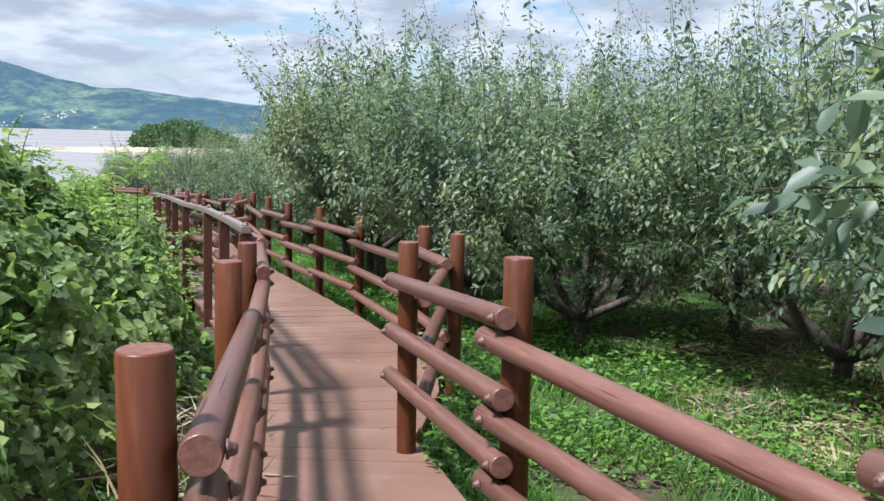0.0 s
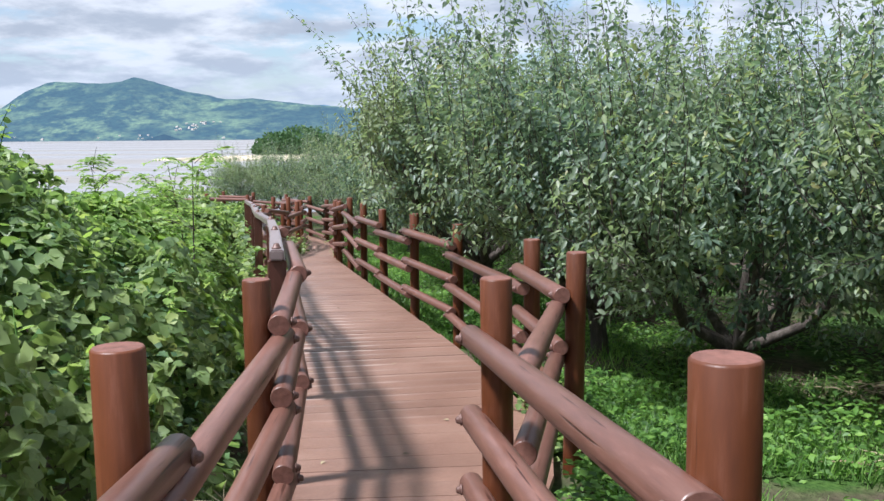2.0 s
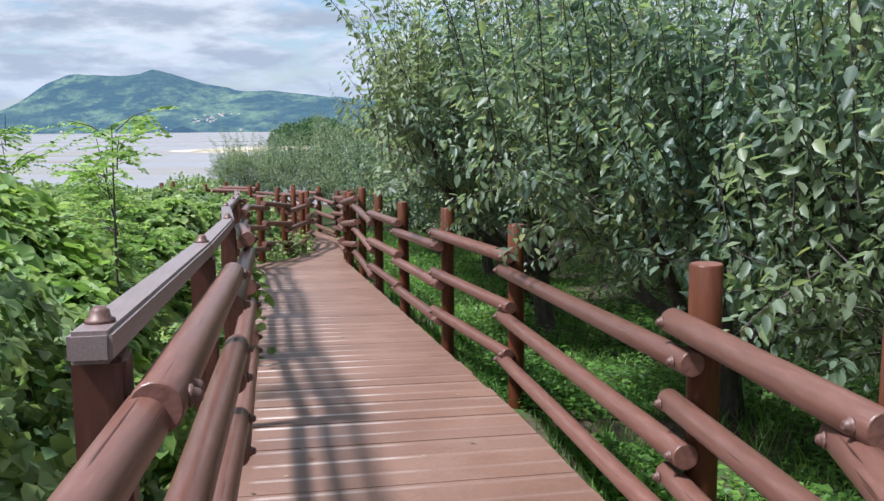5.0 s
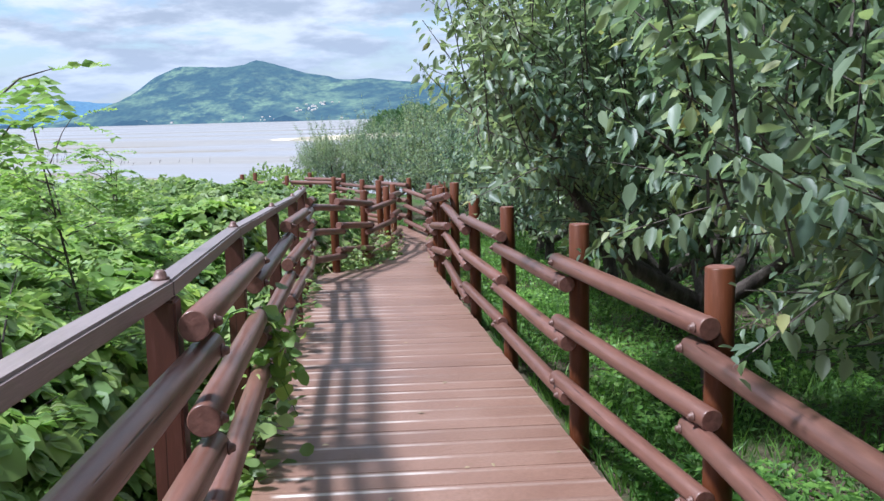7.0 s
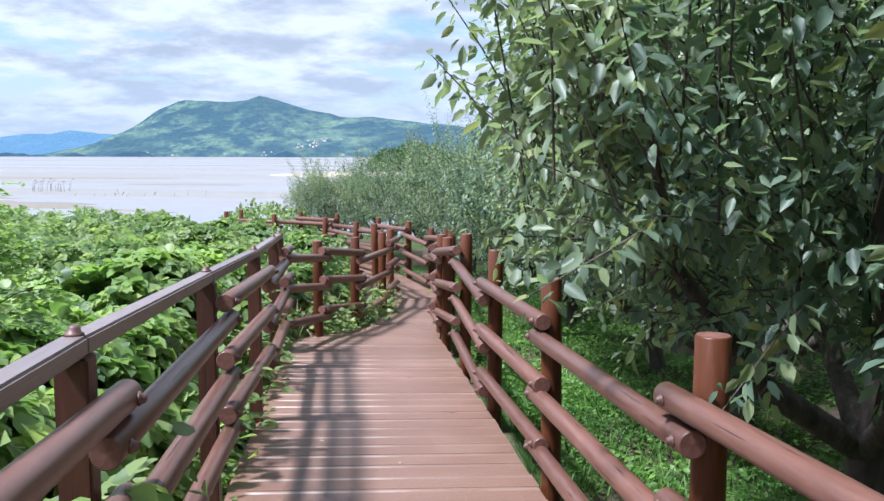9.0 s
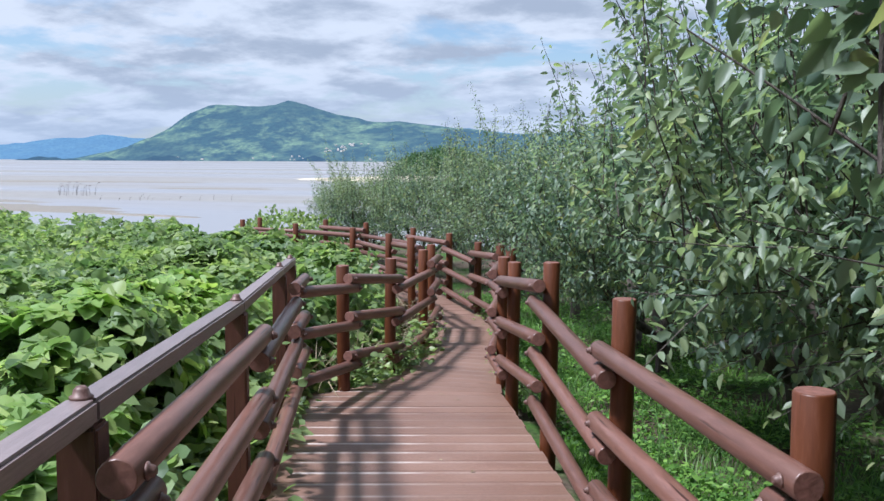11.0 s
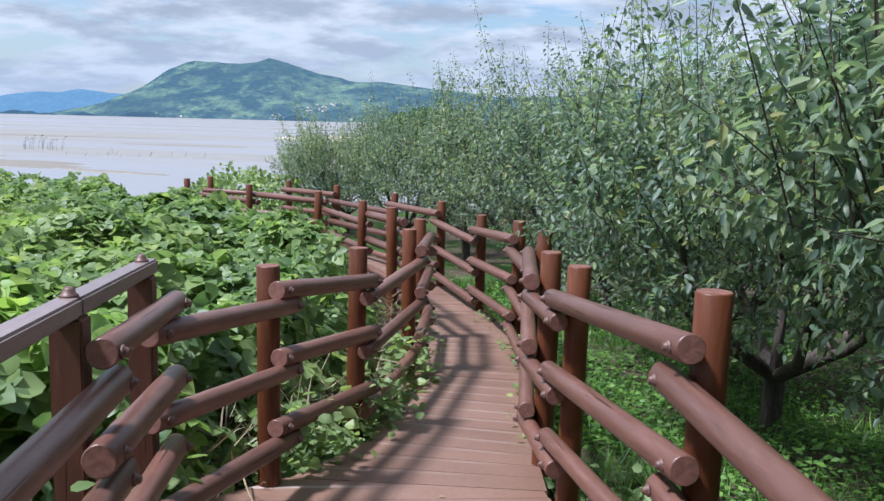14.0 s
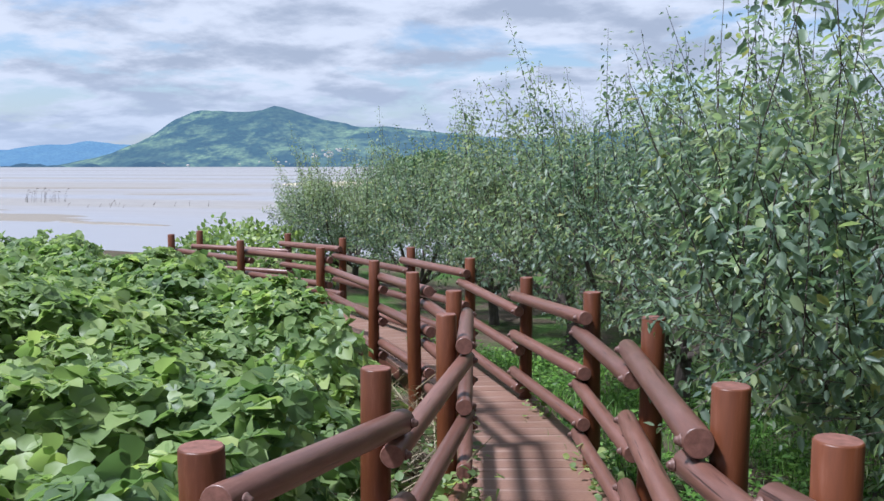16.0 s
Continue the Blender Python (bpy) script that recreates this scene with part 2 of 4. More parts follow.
M_BUSH = leaf_material("bush_leaf", [(0.0, (0.05, 0.105, 0.05)), (0.6, (0.085, 0.165, 0.07)), (1.0, (0.13, 0.22, 0.09))], 0.5, 0.2)


def bark_material():
    m, nt, b, out = material("bark")
    v = coords(nt, "Object", (6, 6, 1.6))
    n = noise_of(nt, v, 4, 6, 0.7)
    nt.links.new(ramp(nt, n, [(0.3, (0.035, 0.027, 0.022)), (0.55, (0.09, 0.072, 0.058)), (0.75, (0.17, 0.15, 0.125))]), b.inputs["Base Color"])
    b.inputs["Roughness"].default_value = 0.9
    bumped(nt, b, n, 0.9, 0.03)
    return m


M_BARK = bark_material()


def soil_material():
    m, nt, b, out = material("orchard_floor")
    g = nt.nodes.new("ShaderNodeNewGeometry")
    a, c = noise_of(nt, g.outputs["Position"], 0.9, 6, 0.6), noise_of(nt, g.outputs["Position"], 14, 5, 0.7)
    dirt = ramp(nt, c, [(0.3, (0.05, 0.038, 0.027)), (0.7, (0.135, 0.105, 0.075))])
    moss = ramp(nt, c, [(0.3, (0.025, 0.055, 0.015)), (0.7, (0.075, 0.14, 0.03))])
    nt.links.new(mixed(nt, ramp(nt, a, [(0.42, (0, 0, 0)), (0.56, (1, 1, 1))]), moss, dirt), b.inputs["Base Color"])
    b.inputs["Roughness"].default_value = 0.95
    b.inputs["Specular IOR Level"].default_value = 0.08
    bumped(nt, b, c, 0.8, 0.05)
    return m


M_SOIL = soil_material()


def flat_material():
    """Low tide: wet grey mud with sheets of standing water in long bands."""
    m, nt, b, out = material("tidal_flat")
    g = nt.nodes.new("ShaderNodeNewGeometry")
    mp = nt.nodes.new("ShaderNodeMapping")
    mp.inputs["Rotation"].default_value = (0, 0, radians(24))
    mp.inputs["Scale"].default_value = (0.003, 0.028, 1)
    nt.links.new(g.outputs["Position"], mp.inputs[0])
    n = noise_of(nt, mp.outputs[0], 1.0, 6, 0.55)
    fine = noise_of(nt, g.outputs["Position"], 0.6, 5, 0.6)
    mud = ramp(nt, fine, [(0.3, (0.205, 0.192, 0.178)), (0.7, (0.265, 0.25, 0.23))])
    wet = ramp(nt, n, [(0.46, (1, 1, 1)), (0.58, (0, 0, 0))])
    nt.links.new(mixed(nt, wet, mud, (0.25, 0.247, 0.255)), b.inputs["Base Color"])
    nt.links.new(ramp(nt, n, [(0.42, (0.30, 0.30, 0.30)), (0.64, (0.68, 0.68, 0.68))]), b.inputs["Roughness"])
    b.inputs["Specular IOR Level"].default_value = 0.2
    bumped(nt, b, fine, 0.15, 0.05)
    return m


M_FLAT = flat_material()


def hill_material(name, dark, light, haze_glow):
    """Wooded slopes with terraced fields; haze over a kilometre or more is painted as blue emission."""
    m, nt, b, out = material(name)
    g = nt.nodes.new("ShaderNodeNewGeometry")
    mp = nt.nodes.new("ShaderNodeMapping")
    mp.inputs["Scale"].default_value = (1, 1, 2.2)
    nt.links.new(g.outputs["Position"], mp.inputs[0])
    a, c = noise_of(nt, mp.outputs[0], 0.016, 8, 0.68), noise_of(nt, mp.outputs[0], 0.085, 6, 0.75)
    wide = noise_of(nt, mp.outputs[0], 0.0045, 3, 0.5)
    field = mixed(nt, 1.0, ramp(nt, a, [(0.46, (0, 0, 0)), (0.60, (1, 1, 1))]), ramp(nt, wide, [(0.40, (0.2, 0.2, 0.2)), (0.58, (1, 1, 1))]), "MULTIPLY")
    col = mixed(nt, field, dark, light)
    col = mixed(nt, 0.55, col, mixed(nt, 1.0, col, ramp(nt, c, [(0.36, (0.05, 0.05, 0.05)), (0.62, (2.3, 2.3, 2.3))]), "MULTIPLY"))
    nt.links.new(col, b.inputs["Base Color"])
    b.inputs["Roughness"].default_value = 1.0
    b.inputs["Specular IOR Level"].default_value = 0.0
    # flat blue glow in place of distance haze
    b.inputs["Emission Color"].default_value = (*haze_glow, 1)
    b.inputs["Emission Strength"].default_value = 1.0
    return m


# Last colour is the haze glow; M_FAR's base is tinted blue for haze too.
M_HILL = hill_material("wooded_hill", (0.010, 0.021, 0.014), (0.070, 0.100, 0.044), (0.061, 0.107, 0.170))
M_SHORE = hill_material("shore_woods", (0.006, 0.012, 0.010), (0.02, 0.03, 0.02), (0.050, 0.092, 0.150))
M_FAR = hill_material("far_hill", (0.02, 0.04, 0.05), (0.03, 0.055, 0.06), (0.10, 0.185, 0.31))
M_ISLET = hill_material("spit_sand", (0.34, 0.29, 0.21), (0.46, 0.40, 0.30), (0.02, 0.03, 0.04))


def plain(name, colour, rough=0.7):
    m, nt, b, out = material(name)
    n = noise_of(nt, coords(nt), 3.0, 4)
    nt.links.new(ramp(nt, n, [(0.3, [x * 0.82 for x in colour]), (0.7, [min(1, x * 1.1) for x in colour])]), b.inputs["Base Color"])
    b.inputs["Roughness"].default_value = rough
    return m


M_MUD = plain("wet_mud", (0.20, 0.172, 0.135), 0.6)
M_WALL, M_ROOF = plain("house_wall", (0.52, 0.50, 0.47)), plain("house_roof", (0.42, 0.38, 0.36))

# ---- building helpers ----


def part(name, bm, mat, parent=None, label="", smooth=False, second=None):
    me = bpy.data.meshes.new(name)
    bm.to_mesh(me)
    bm.free()
    me.materials.append(mat)
    if second:
        me.materials.append(second)
    if smooth:
        me.polygons.foreach_set("use_smooth", [len(p.vertices) < 8 for p in me.polygons])
    ob = new(name, me)
    ob.parent = parent
    if label:
        tagged(ob, label)
    return ob


def mesh_of(name, verts, faces, mat, smooth=False):
    me = bpy.data.meshes.new(name)
    me.from_pydata(verts, [], faces)
    me.materials.append(mat)
    if smooth:
        me.polygons.foreach_set("use_smooth", [True] * len(me.polygons))
    me.update()
    return me


def leaf_cloud(name, base, along, up, length, width, mat, shape):
    """One mesh of many leaves. base, along, up: arrays (n, 3); shape: rows (a, s, h) in lengths, widths and lengths; faces over rows."""
    rows, faces = shape
    n = len(base)
    along = along / np.linalg.norm(along, axis=1, keepdims=True)
    side = np.cross(along, up)
    side /= np.maximum(np.linalg.norm(side, axis=1, keepdims=True), 1e-6)
    top = np.cross(side, along)
    k = len(rows)
    v = np.empty((n, k, 3))
    for i, (a, s, h) in enumerate(rows):
        v[:, i] = base + along * (length * a)[:, None] + side * (width * s)[:, None] + top * (length * h)[:, None]
    f = np.array(faces)
    allf = (f[None] + (np.arange(n) * k)[:, None, None]).reshape(-1, f.shape[1])
    me = bpy.data.meshes.new(name)
    nv, nf, w = n * k, len(allf), f.shape[1]
    me.vertices.add(nv)
    me.vertices.foreach_set("co", v.reshape(-1))
    me.loops.add(nf * w)
    me.loops.foreach_set("vertex_index", allf.reshape(-1).astype(np.int32))
    me.polygons.add(nf)
    me.polygons.foreach_set("loop_start", np.arange(0, nf * w, w, dtype=np.int32))
    me.polygons.foreach_set("loop_total", np.full(nf, w, dtype=np.int32))
    me.polygons.foreach_set("use_smooth", np.ones(nf, dtype=bool))
    me.update(calc_edges=True)
    me.materials.append(mat)
    return me


SIMPLE = ([(0, 0, 0), (0.42, 0.5, 0.07), (1, 0, -0.12), (0.42, -0.5, 0.07), (0.5, 0, 0.0)], [(0, 4, 1), (4, 2, 1), (0, 3, 4), (4, 3, 2)])
ROUND = ([(0, 0, 0), (0.12, 0.34, 0.03), (0.48, 0.5, 0.06), (0.80, 0.28, 0.0), (1.0, 0, -0.10), (0.80, -0.28, 0.0), (0.48, -0.5, 0.06), (0.12, -0.34, 0.03)],
         [(0, 2, 1), (0, 3, 2), (0, 4, 3), (0, 5, 4), (0, 6, 5), (0, 7, 6)])
OVATE = ([(0, 0, 0), (0.20, 0.40, 0.05), (0.58, 0.44, 0.04), (1.0, 0, -0.14), (0.58, -0.44, 0.04), (0.20, -0.40, 0.05)], [(0, 3, 2), (0, 2, 1), (0, 4, 3), (0, 5, 4)])
DIAMOND = ([(0, 0, 0), (0.42, 0.5, 0.08), (1, 0, -0.10), (0.42, -0.5, 0.08)], [(0, 2, 1), (0, 3, 2)])
HEXA = ([(0, 0, 0), (0.25, 0.46, 0.05), (0.7, 0.40, 0.04), (1.0, 0, -0.10), (0.7, -0.40, 0.04), (0.25, -0.46, 0.05)], [(0, 3, 2), (0, 2, 1), (0, 4, 3), (0, 5, 4)])
BLADE = ([(0, -0.5, 0), (0, 0.5, 0), (0.55, 0.35, 0.04), (0.55, -0.35, 0.04), (1, 0, -0.08)], [(0, 1, 2), (0, 2, 3), (3, 2, 4)])


POINTED = ((0, 0, 0.02), (0.22, 0.44, 0.06), (0.62, 0.42, 0.05), (1.0, 0, -0.12), (0.62, -0.42, 0.05), (0.22, -0.44, 0.06))
ROUNDED = ((0, 0, 0.0), (0.10, 0.32, 0.04), (0.42, 0.50, 0.07), (0.76, 0.36, 0.03), (1.0, 0, -0.10), (0.76, -0.36, 0.03), (0.42, -0.50, 0.07), (0.10, -0.32, 0.04))


def leaflets(specs, outline):
    """A compound leaf: for each (start, side, angle, length, width) one leaflet with that outline."""
    rows, faces = [], []
    for a0, s0, angle, ln, w in specs:
        ca, sa, k = math.cos(angle), math.sin(angle), len(rows)
        rows += [(a0 + ca * u * ln - sa * v * w, s0 + sa * u * ln + ca * v * w, h) for u, v, h in outline]
        faces += [(k, k + i + 1, k + i) for i in range(1, len(outline) - 1)]
    return rows, faces


THREE = ((0.34, 0, 0, 0.66, 0.66), (0.30, 0.03, 1.2, 0.54, 0.56), (0.30, -0.03, -1.2, 0.54, 0.56))
TRIFOLIATE, KUDZU, FAR_KUDZU = leaflets(THREE, POINTED), leaflets(THREE, ROUNDED), leaflets(THREE, ((0, 0, 0.02), (0.45, 0.5, 0.06), (1.0, 0, -0.10), (0.45, -0.5, 0.06)))


def unit(v):
    return v / np.maximum(np.linalg.norm(v, axis=-1, keepdims=True), 1e-9)


def deck_z(y):
    return 0.17 - 0.0505 * y if y < 22 else -0.941 - 0.03 * (y - 22)


deck_zs = np.vectorize(deck_z)

# ---- plan: posts along both edges of the boardwalk (x, y, height above the deck) ----
LEFT_LOGS = [(0.46, -2.0, 1.14), (0.05, 0.09, 1.15), (-0.30, 1.96, 1.14), (-0.61, 3.58, 1.10)]
HAND_POSTS = [(-0.83, 4.45), (-1.40, 6.08), (-2.00, 7.72), (-2.77, 9.51), (-3.48, 11.34), (-4.14, 13.07), (-4.89, 14.87), (-5.21, 15.64)]
LEFT_CURVE = [(-5.27, 16.70, 1.04), (-5.27, 17.75, 1.04), (-5.46, 19.30, 1.05), (-5.80, 20.60, 1.05), (-6.36, 21.50, 1.10), (-7.32, 23.05, 1.06), (-8.68, 24.85, 1.05),
              (-10.3, 25.9, 1.05), (-12.05, 26.95, 1.05)]
RIGHT_LOGS = [(2.6, -2.3, 1.14), (1.52, 0.12, 1.14), (0.815, 1.655, 1.21), (0.33, 3.30, 1.15), (0.55, 5.10, 1.10), (0.28, 6.15, 1.10), (-0.587, 9.01, 1.06), (-1.28, 10.42, 1.11),
              (-2.03, 12.29, 1.10), (-2.71, 13.92, 1.15), (-3.355, 15.58, 1.195), (-3.92, 16.97, 1.10), (-4.13, 17.50, 1.11), (-4.45, 19.08, 1.11), (-4.87, 20.45, 1.09),
              (-5.68, 22.35, 1.02), (-6.55, 23.83, 1.055), (-7.70, 25.35, 1.05), (-9.3, 27.0, 1.05), (-10.6, 27.95, 1.05), (-12.35, 28.2, 1.05)]
# for each bay: how far the top rail's axis lies below the two post tops; bays past the lists alternate between HIGH and LOW
HIGH, LOW = (0.15, 0.16), (0.275, 0.255)
LEFT_DROPS = [(0.29, 0.29), (0.18, 0.235), (0.31, 0.24), (0.155, 0.075)]
HAND_DROPS = [(0.065, 0.07), (0.165, 0.155), (0.06, 0.12), (0.215, 0.18), (0.085, 0.10), (0.19, 0.185), (0.082, 0.10)]
CURVE_DROPS = [(0.187, 0.185), (0.11, 0.185), (0.277, 0.24)]
RIGHT_DROPS = [(0.19, 0.20), (0.305, 0.30), (0.205, 0.208), (0.295, 0.29), (0.215, 0.20), (0.31, 0.30), (0.20, 0.205), (0.305, 0.305), (0.21, 0.24), (0.345, 0.268), (0.15, 0.152), (0.24, 0.24)]

# ---- fences ----


def log_mesh(bm, radius, length, sides=20, rough=0.0, seed=0, slot_end=1):
    """A debarked log along +z from 0 to length, with chamfered ends and a slightly uneven girth."""
    rng = random.Random(seed)
    rings = [(0.0, radius * 0.92), (0.005, radius)] + [(length * f, radius * (1 + rng.uniform(-rough, rough))) for f in (0.25, 0.5, 0.75)] + [(length - 0.005, radius), (length, radius * 0.92)]
    loops = []
    for z, r in rings:
        ph = rng.uniform(-0.1, 0.1)
        loops.append([bm.verts.new((r * (1 + 0.012 * math.sin(3 * a + ph)) * math.cos(a), r * math.sin(a), z)) for a in (2 * math.pi * i / sides for i in range(sides))])
    for a, b in zip(loops, loops[1:]):
        for i in range(sides):
            bm.faces.new((a[i], a[(i + 1) % sides], b[(i + 1) % sides], b[i]))
    for f in (bm.faces.new(list(reversed(loops[0]))), bm.faces.new(loops[-1])):
        f.material_index = slot_end


def bolt_bmesh():
    bm = bmesh.new()
    rings = [(0.0, 0.019), (0.005, 0.019), (0.007, 0.014), (0.016, 0.012), (0.021, 0.007)]
    loops = [[bm.verts.new((r * math.cos(2 * math.pi * i / 10), r * math.sin(2 * math.pi * i / 10), z)) for i in range(10)] for z, r in rings]
    for a, b in zip(loops, loops[1:]):
        for i in range(10):
            bm.faces.new((a[i], a[(i + 1) % 10], b[(i + 1) % 10], b[i]))
    bm.faces.new(loops[-1])
    bm.faces.new(list(reversed(loops[0])))
    return bm


BOLT = None


def add_bolt(at, direction, parent):
    global BOLT
    if BOLT is None:
        ob = part("bolt", bolt_bmesh(), M_BOLT, None, "", True)
        BOLT = ob.data
    else:
        ob = new("bolt", BOLT)
    ob.parent = parent
    m = Matrix.Translation(at) @ Vector(direction).to_track_quat("Z", "Y").to_matrix().to_4x4()
    ob.matrix_parent_inverse = parent.matrix_basis.inverted()
    ob.matrix_basis = m
    return ob


def add_log_post(fence, x, y, h, below=0.55, seed=0):
    bm = bmesh.new()
    log_mesh(bm, 0.053, h + below, 24, 0.012, seed)
    ob = part("post", bm, M_POST, None, "", True, M_END)
    rng = random.Random(seed * 7 + 1)
    ob.matrix_world = pose(x, y, deck_z(y) - below, rng.uniform(-0.7, 0.7), rng.uniform(-0.7, 0.7), rng.uniform(0, 360))
    ob.parent = fence
    return ob


def add_rail(fence, a, b, seed, over=0.10, radius=0.0425):
    """A log rail from a to b, reaching past both posts, bolted near each end."""
    a, b = Vector(a), Vector(b)
    d = (b - a).normalized()
    rng = random.Random(seed)
    s, e = a - d * (over + rng.uniform(-0.03, 0.03)), b + d * (over + rng.uniform(-0.03, 0.03))
    bm = bmesh.new()
    log_mesh(bm, radius * rng.uniform(0.95, 1.05), (e - s).length, 18, 0.03, seed)
    ob = part("rail", bm, M_RAIL, None, "", True, M_END)
    ob.matrix_world = Matrix.Translation(s) @ d.to_track_quat("Z", "Y").to_matrix().to_4x4() @ pose(0, 0, 0, 0, 0, rng.uniform(0, 360))
    ob.parent = fence
    return ob, d, a, b


def inward(p, q, side):
    """Unit normal of the line p to q that points over the deck; side +1 where the deck lies to the right of it."""
    d = Vector((q[0] - p[0], q[1] - p[1], 0)).normalized()
    return Vector((d.y, -d.x, 0)) * side


def build_fence(name, label, posts, side, drops, gaps, start=0, lead=None, tail=None, seed=0, offset=0.085, jog=None):
    """posts: (x, y, h). lead, tail: neighbouring posts of the next fence, to which the end rails reach."""
    fence = tagged(new(name), label, "fence", "boardwalk railings")
    for i, (x, y, h) in enumerate(posts):
        add_log_post(fence, x, y, h, seed=seed + i)
    chain = ([lead] if lead else []) + list(posts) + ([tail] if tail else [])
    rails(fence, chain, side, drops, gaps, start, seed, offset, jog)
    return fence


def rails(fence, chain, side, drops, gaps, start, seed, offset, jog=None):
    """Three rails a bay; gaps(i): the second and third rail's distance below the first. jog: the bay whose near end is bolted outside its post."""
    for i, (p, q) in enumerate(zip(chain, chain[1:])):
        n = inward(p, q, side) * offset
        da, db = drops[i] if i < len(drops) else (HIGH if (i + start) % 2 == 0 else LOW)
        rng = random.Random(seed * 13 + i)
        for k, gap in enumerate((0.0, *gaps(i))):
            out = -1 if jog == i else 1
            wob = [rng.uniform(-0.008, 0.008) * (k > 0) for _ in range(2)]
            a = (p[0] + n.x * out, p[1] + n.y * out, deck_z(p[1]) + p[2] - da - gap + wob[0])
            b = (q[0] + n.x, q[1] + n.y, deck_z(q[1]) + q[2] - db - gap + wob[1])
            ob, d, a, b = add_rail(fence, a, b, seed * 31 + i * 5 + k)
            for at, way in ((a, -1), (b, 1)):
                add_bolt(at + d * way * 0.05 + n.normalized() * 0.041, n, ob)


build_fence("log_fence", "red-brown stained log railing with three bolted rails beside the vines", LEFT_LOGS, 1, LEFT_DROPS, lambda i: (0.285, 0.56), 1, None, (*HAND_POSTS[0], 1.10), 10)
build_fence("log_fence", "weathered red-brown log railing curving along the vine-covered bank", LEFT_CURVE, 1, CURVE_DROPS, lambda i: (0.305, 0.635), 1, (*HAND_POSTS[-1], 1.10), None, 40)
build_fence("log_fence", "red-brown stained log railing with three bolted rails along the orchard", RIGHT_LOGS, -1, RIGHT_DROPS, lambda i: (0.28, 0.525) if i < 5 else (0.31, 0.59) if i in (5, 7) else (0.33, 0.645), 0, None, None, 70, jog=3)

hand = tagged(new("handrail_fence"), "dark red-brown railing with square posts and a flat handrail board", "fence", "boardwalk railings")


def square_post_bmesh(h):
    bm = bmesh.new()
    bmesh.ops.create_cube(bm, size=1.0)
    bmesh.ops.scale(bm, vec=(0.082, 0.082, h), verts=bm.verts)
    bmesh.ops.translate(bm, vec=(0, 0, h / 2), verts=bm.verts)
    bmesh.ops.bevel(bm, geom=list(bm.edges), offset=0.006, segments=2, affect="EDGES")
    return bm


for i, (x, y) in enumerate(HAND_POSTS):
    ob = part("square_post", square_post_bmesh(1.10 + 0.5), M_SQUARE, None)
    ob.matrix_world = pose(x, y, deck_z(y) - 0.5, 0, 0, 21.5)
    ob.parent = hand
rails(hand, [(*p, 1.10) for p in HAND_POSTS], 1, HAND_DROPS, lambda i: (0.265, 0.525), 0, 300, 0.095)
for i, (p, q) in enumerate(zip(HAND_POSTS, HAND_POSTS[1:])):
    a, b = Vector((*p, deck_z(p[1]) + 1.125)), Vector((*q, deck_z(q[1]) + 1.125))
    d = (b - a).normalized()
    if i == 0:
        a -= d * 0.09
    if i == len(HAND_POSTS) - 2:
        b += d * 0.12
    L = (b - a).length - 0.004
    bm = bmesh.new()
    bmesh.ops.create_cube(bm, size=1.0)
    bmesh.ops.scale(bm, vec=(0.066, 0.05, L), verts=bm.verts)
    bmesh.ops.translate(bm, vec=(0, 0, L / 2), verts=bm.verts)
    bmesh.ops.bevel(bm, geom=list(bm.edges), offset=0.007, segments=2, affect="EDGES")
    board = part("handrail_board", bm, M_HAND, None, "flat grey-brown handrail board")
    zx = d
    xx = Vector((d.y, -d.x, 0)).normalized()
    yy = zx.cross(xx)
    board.matrix_world = Matrix.Translation(a) @ Matrix((xx, yy, zx)).transposed().to_4x4()
    board.parent = hand
    add_bolt(Vector((*p, deck_z(p[1]) + 1.15)), (0, 0, 1), board).scale = (1.25, 1.25, 1.25)
    if i == len(HAND_POSTS) - 2:
        add_bolt(Vector((*q, deck_z(q[1]) + 1.15)), (0, 0, 1), board).scale = (1.25, 1.25, 1.25)

# ---- pear orchard ----


def tube(bm, pts, radii, sides=8):
    """A tapered limb through pts."""
    prev = None
    for i, (p, r) in enumerate(zip(pts, radii)):
        p = Vector(p)
        d = (Vector(pts[min(i + 1, len(pts) - 1)]) - Vector(pts[max(i - 1, 0)])).normalized()
        q = d.to_track_quat("Z", "Y")
        ring = [bm.verts.new(p + q @ Vector((r * math.cos(2 * math.pi * k / sides), r * math.sin(2 * math.pi * k / sides), 0))) for k in range(sides)]
        if prev:
            for k in range(sides):
                bm.faces.new((prev[k], prev[(k + 1) % sides], ring[(k + 1) % sides], ring[k]))
        prev = ring


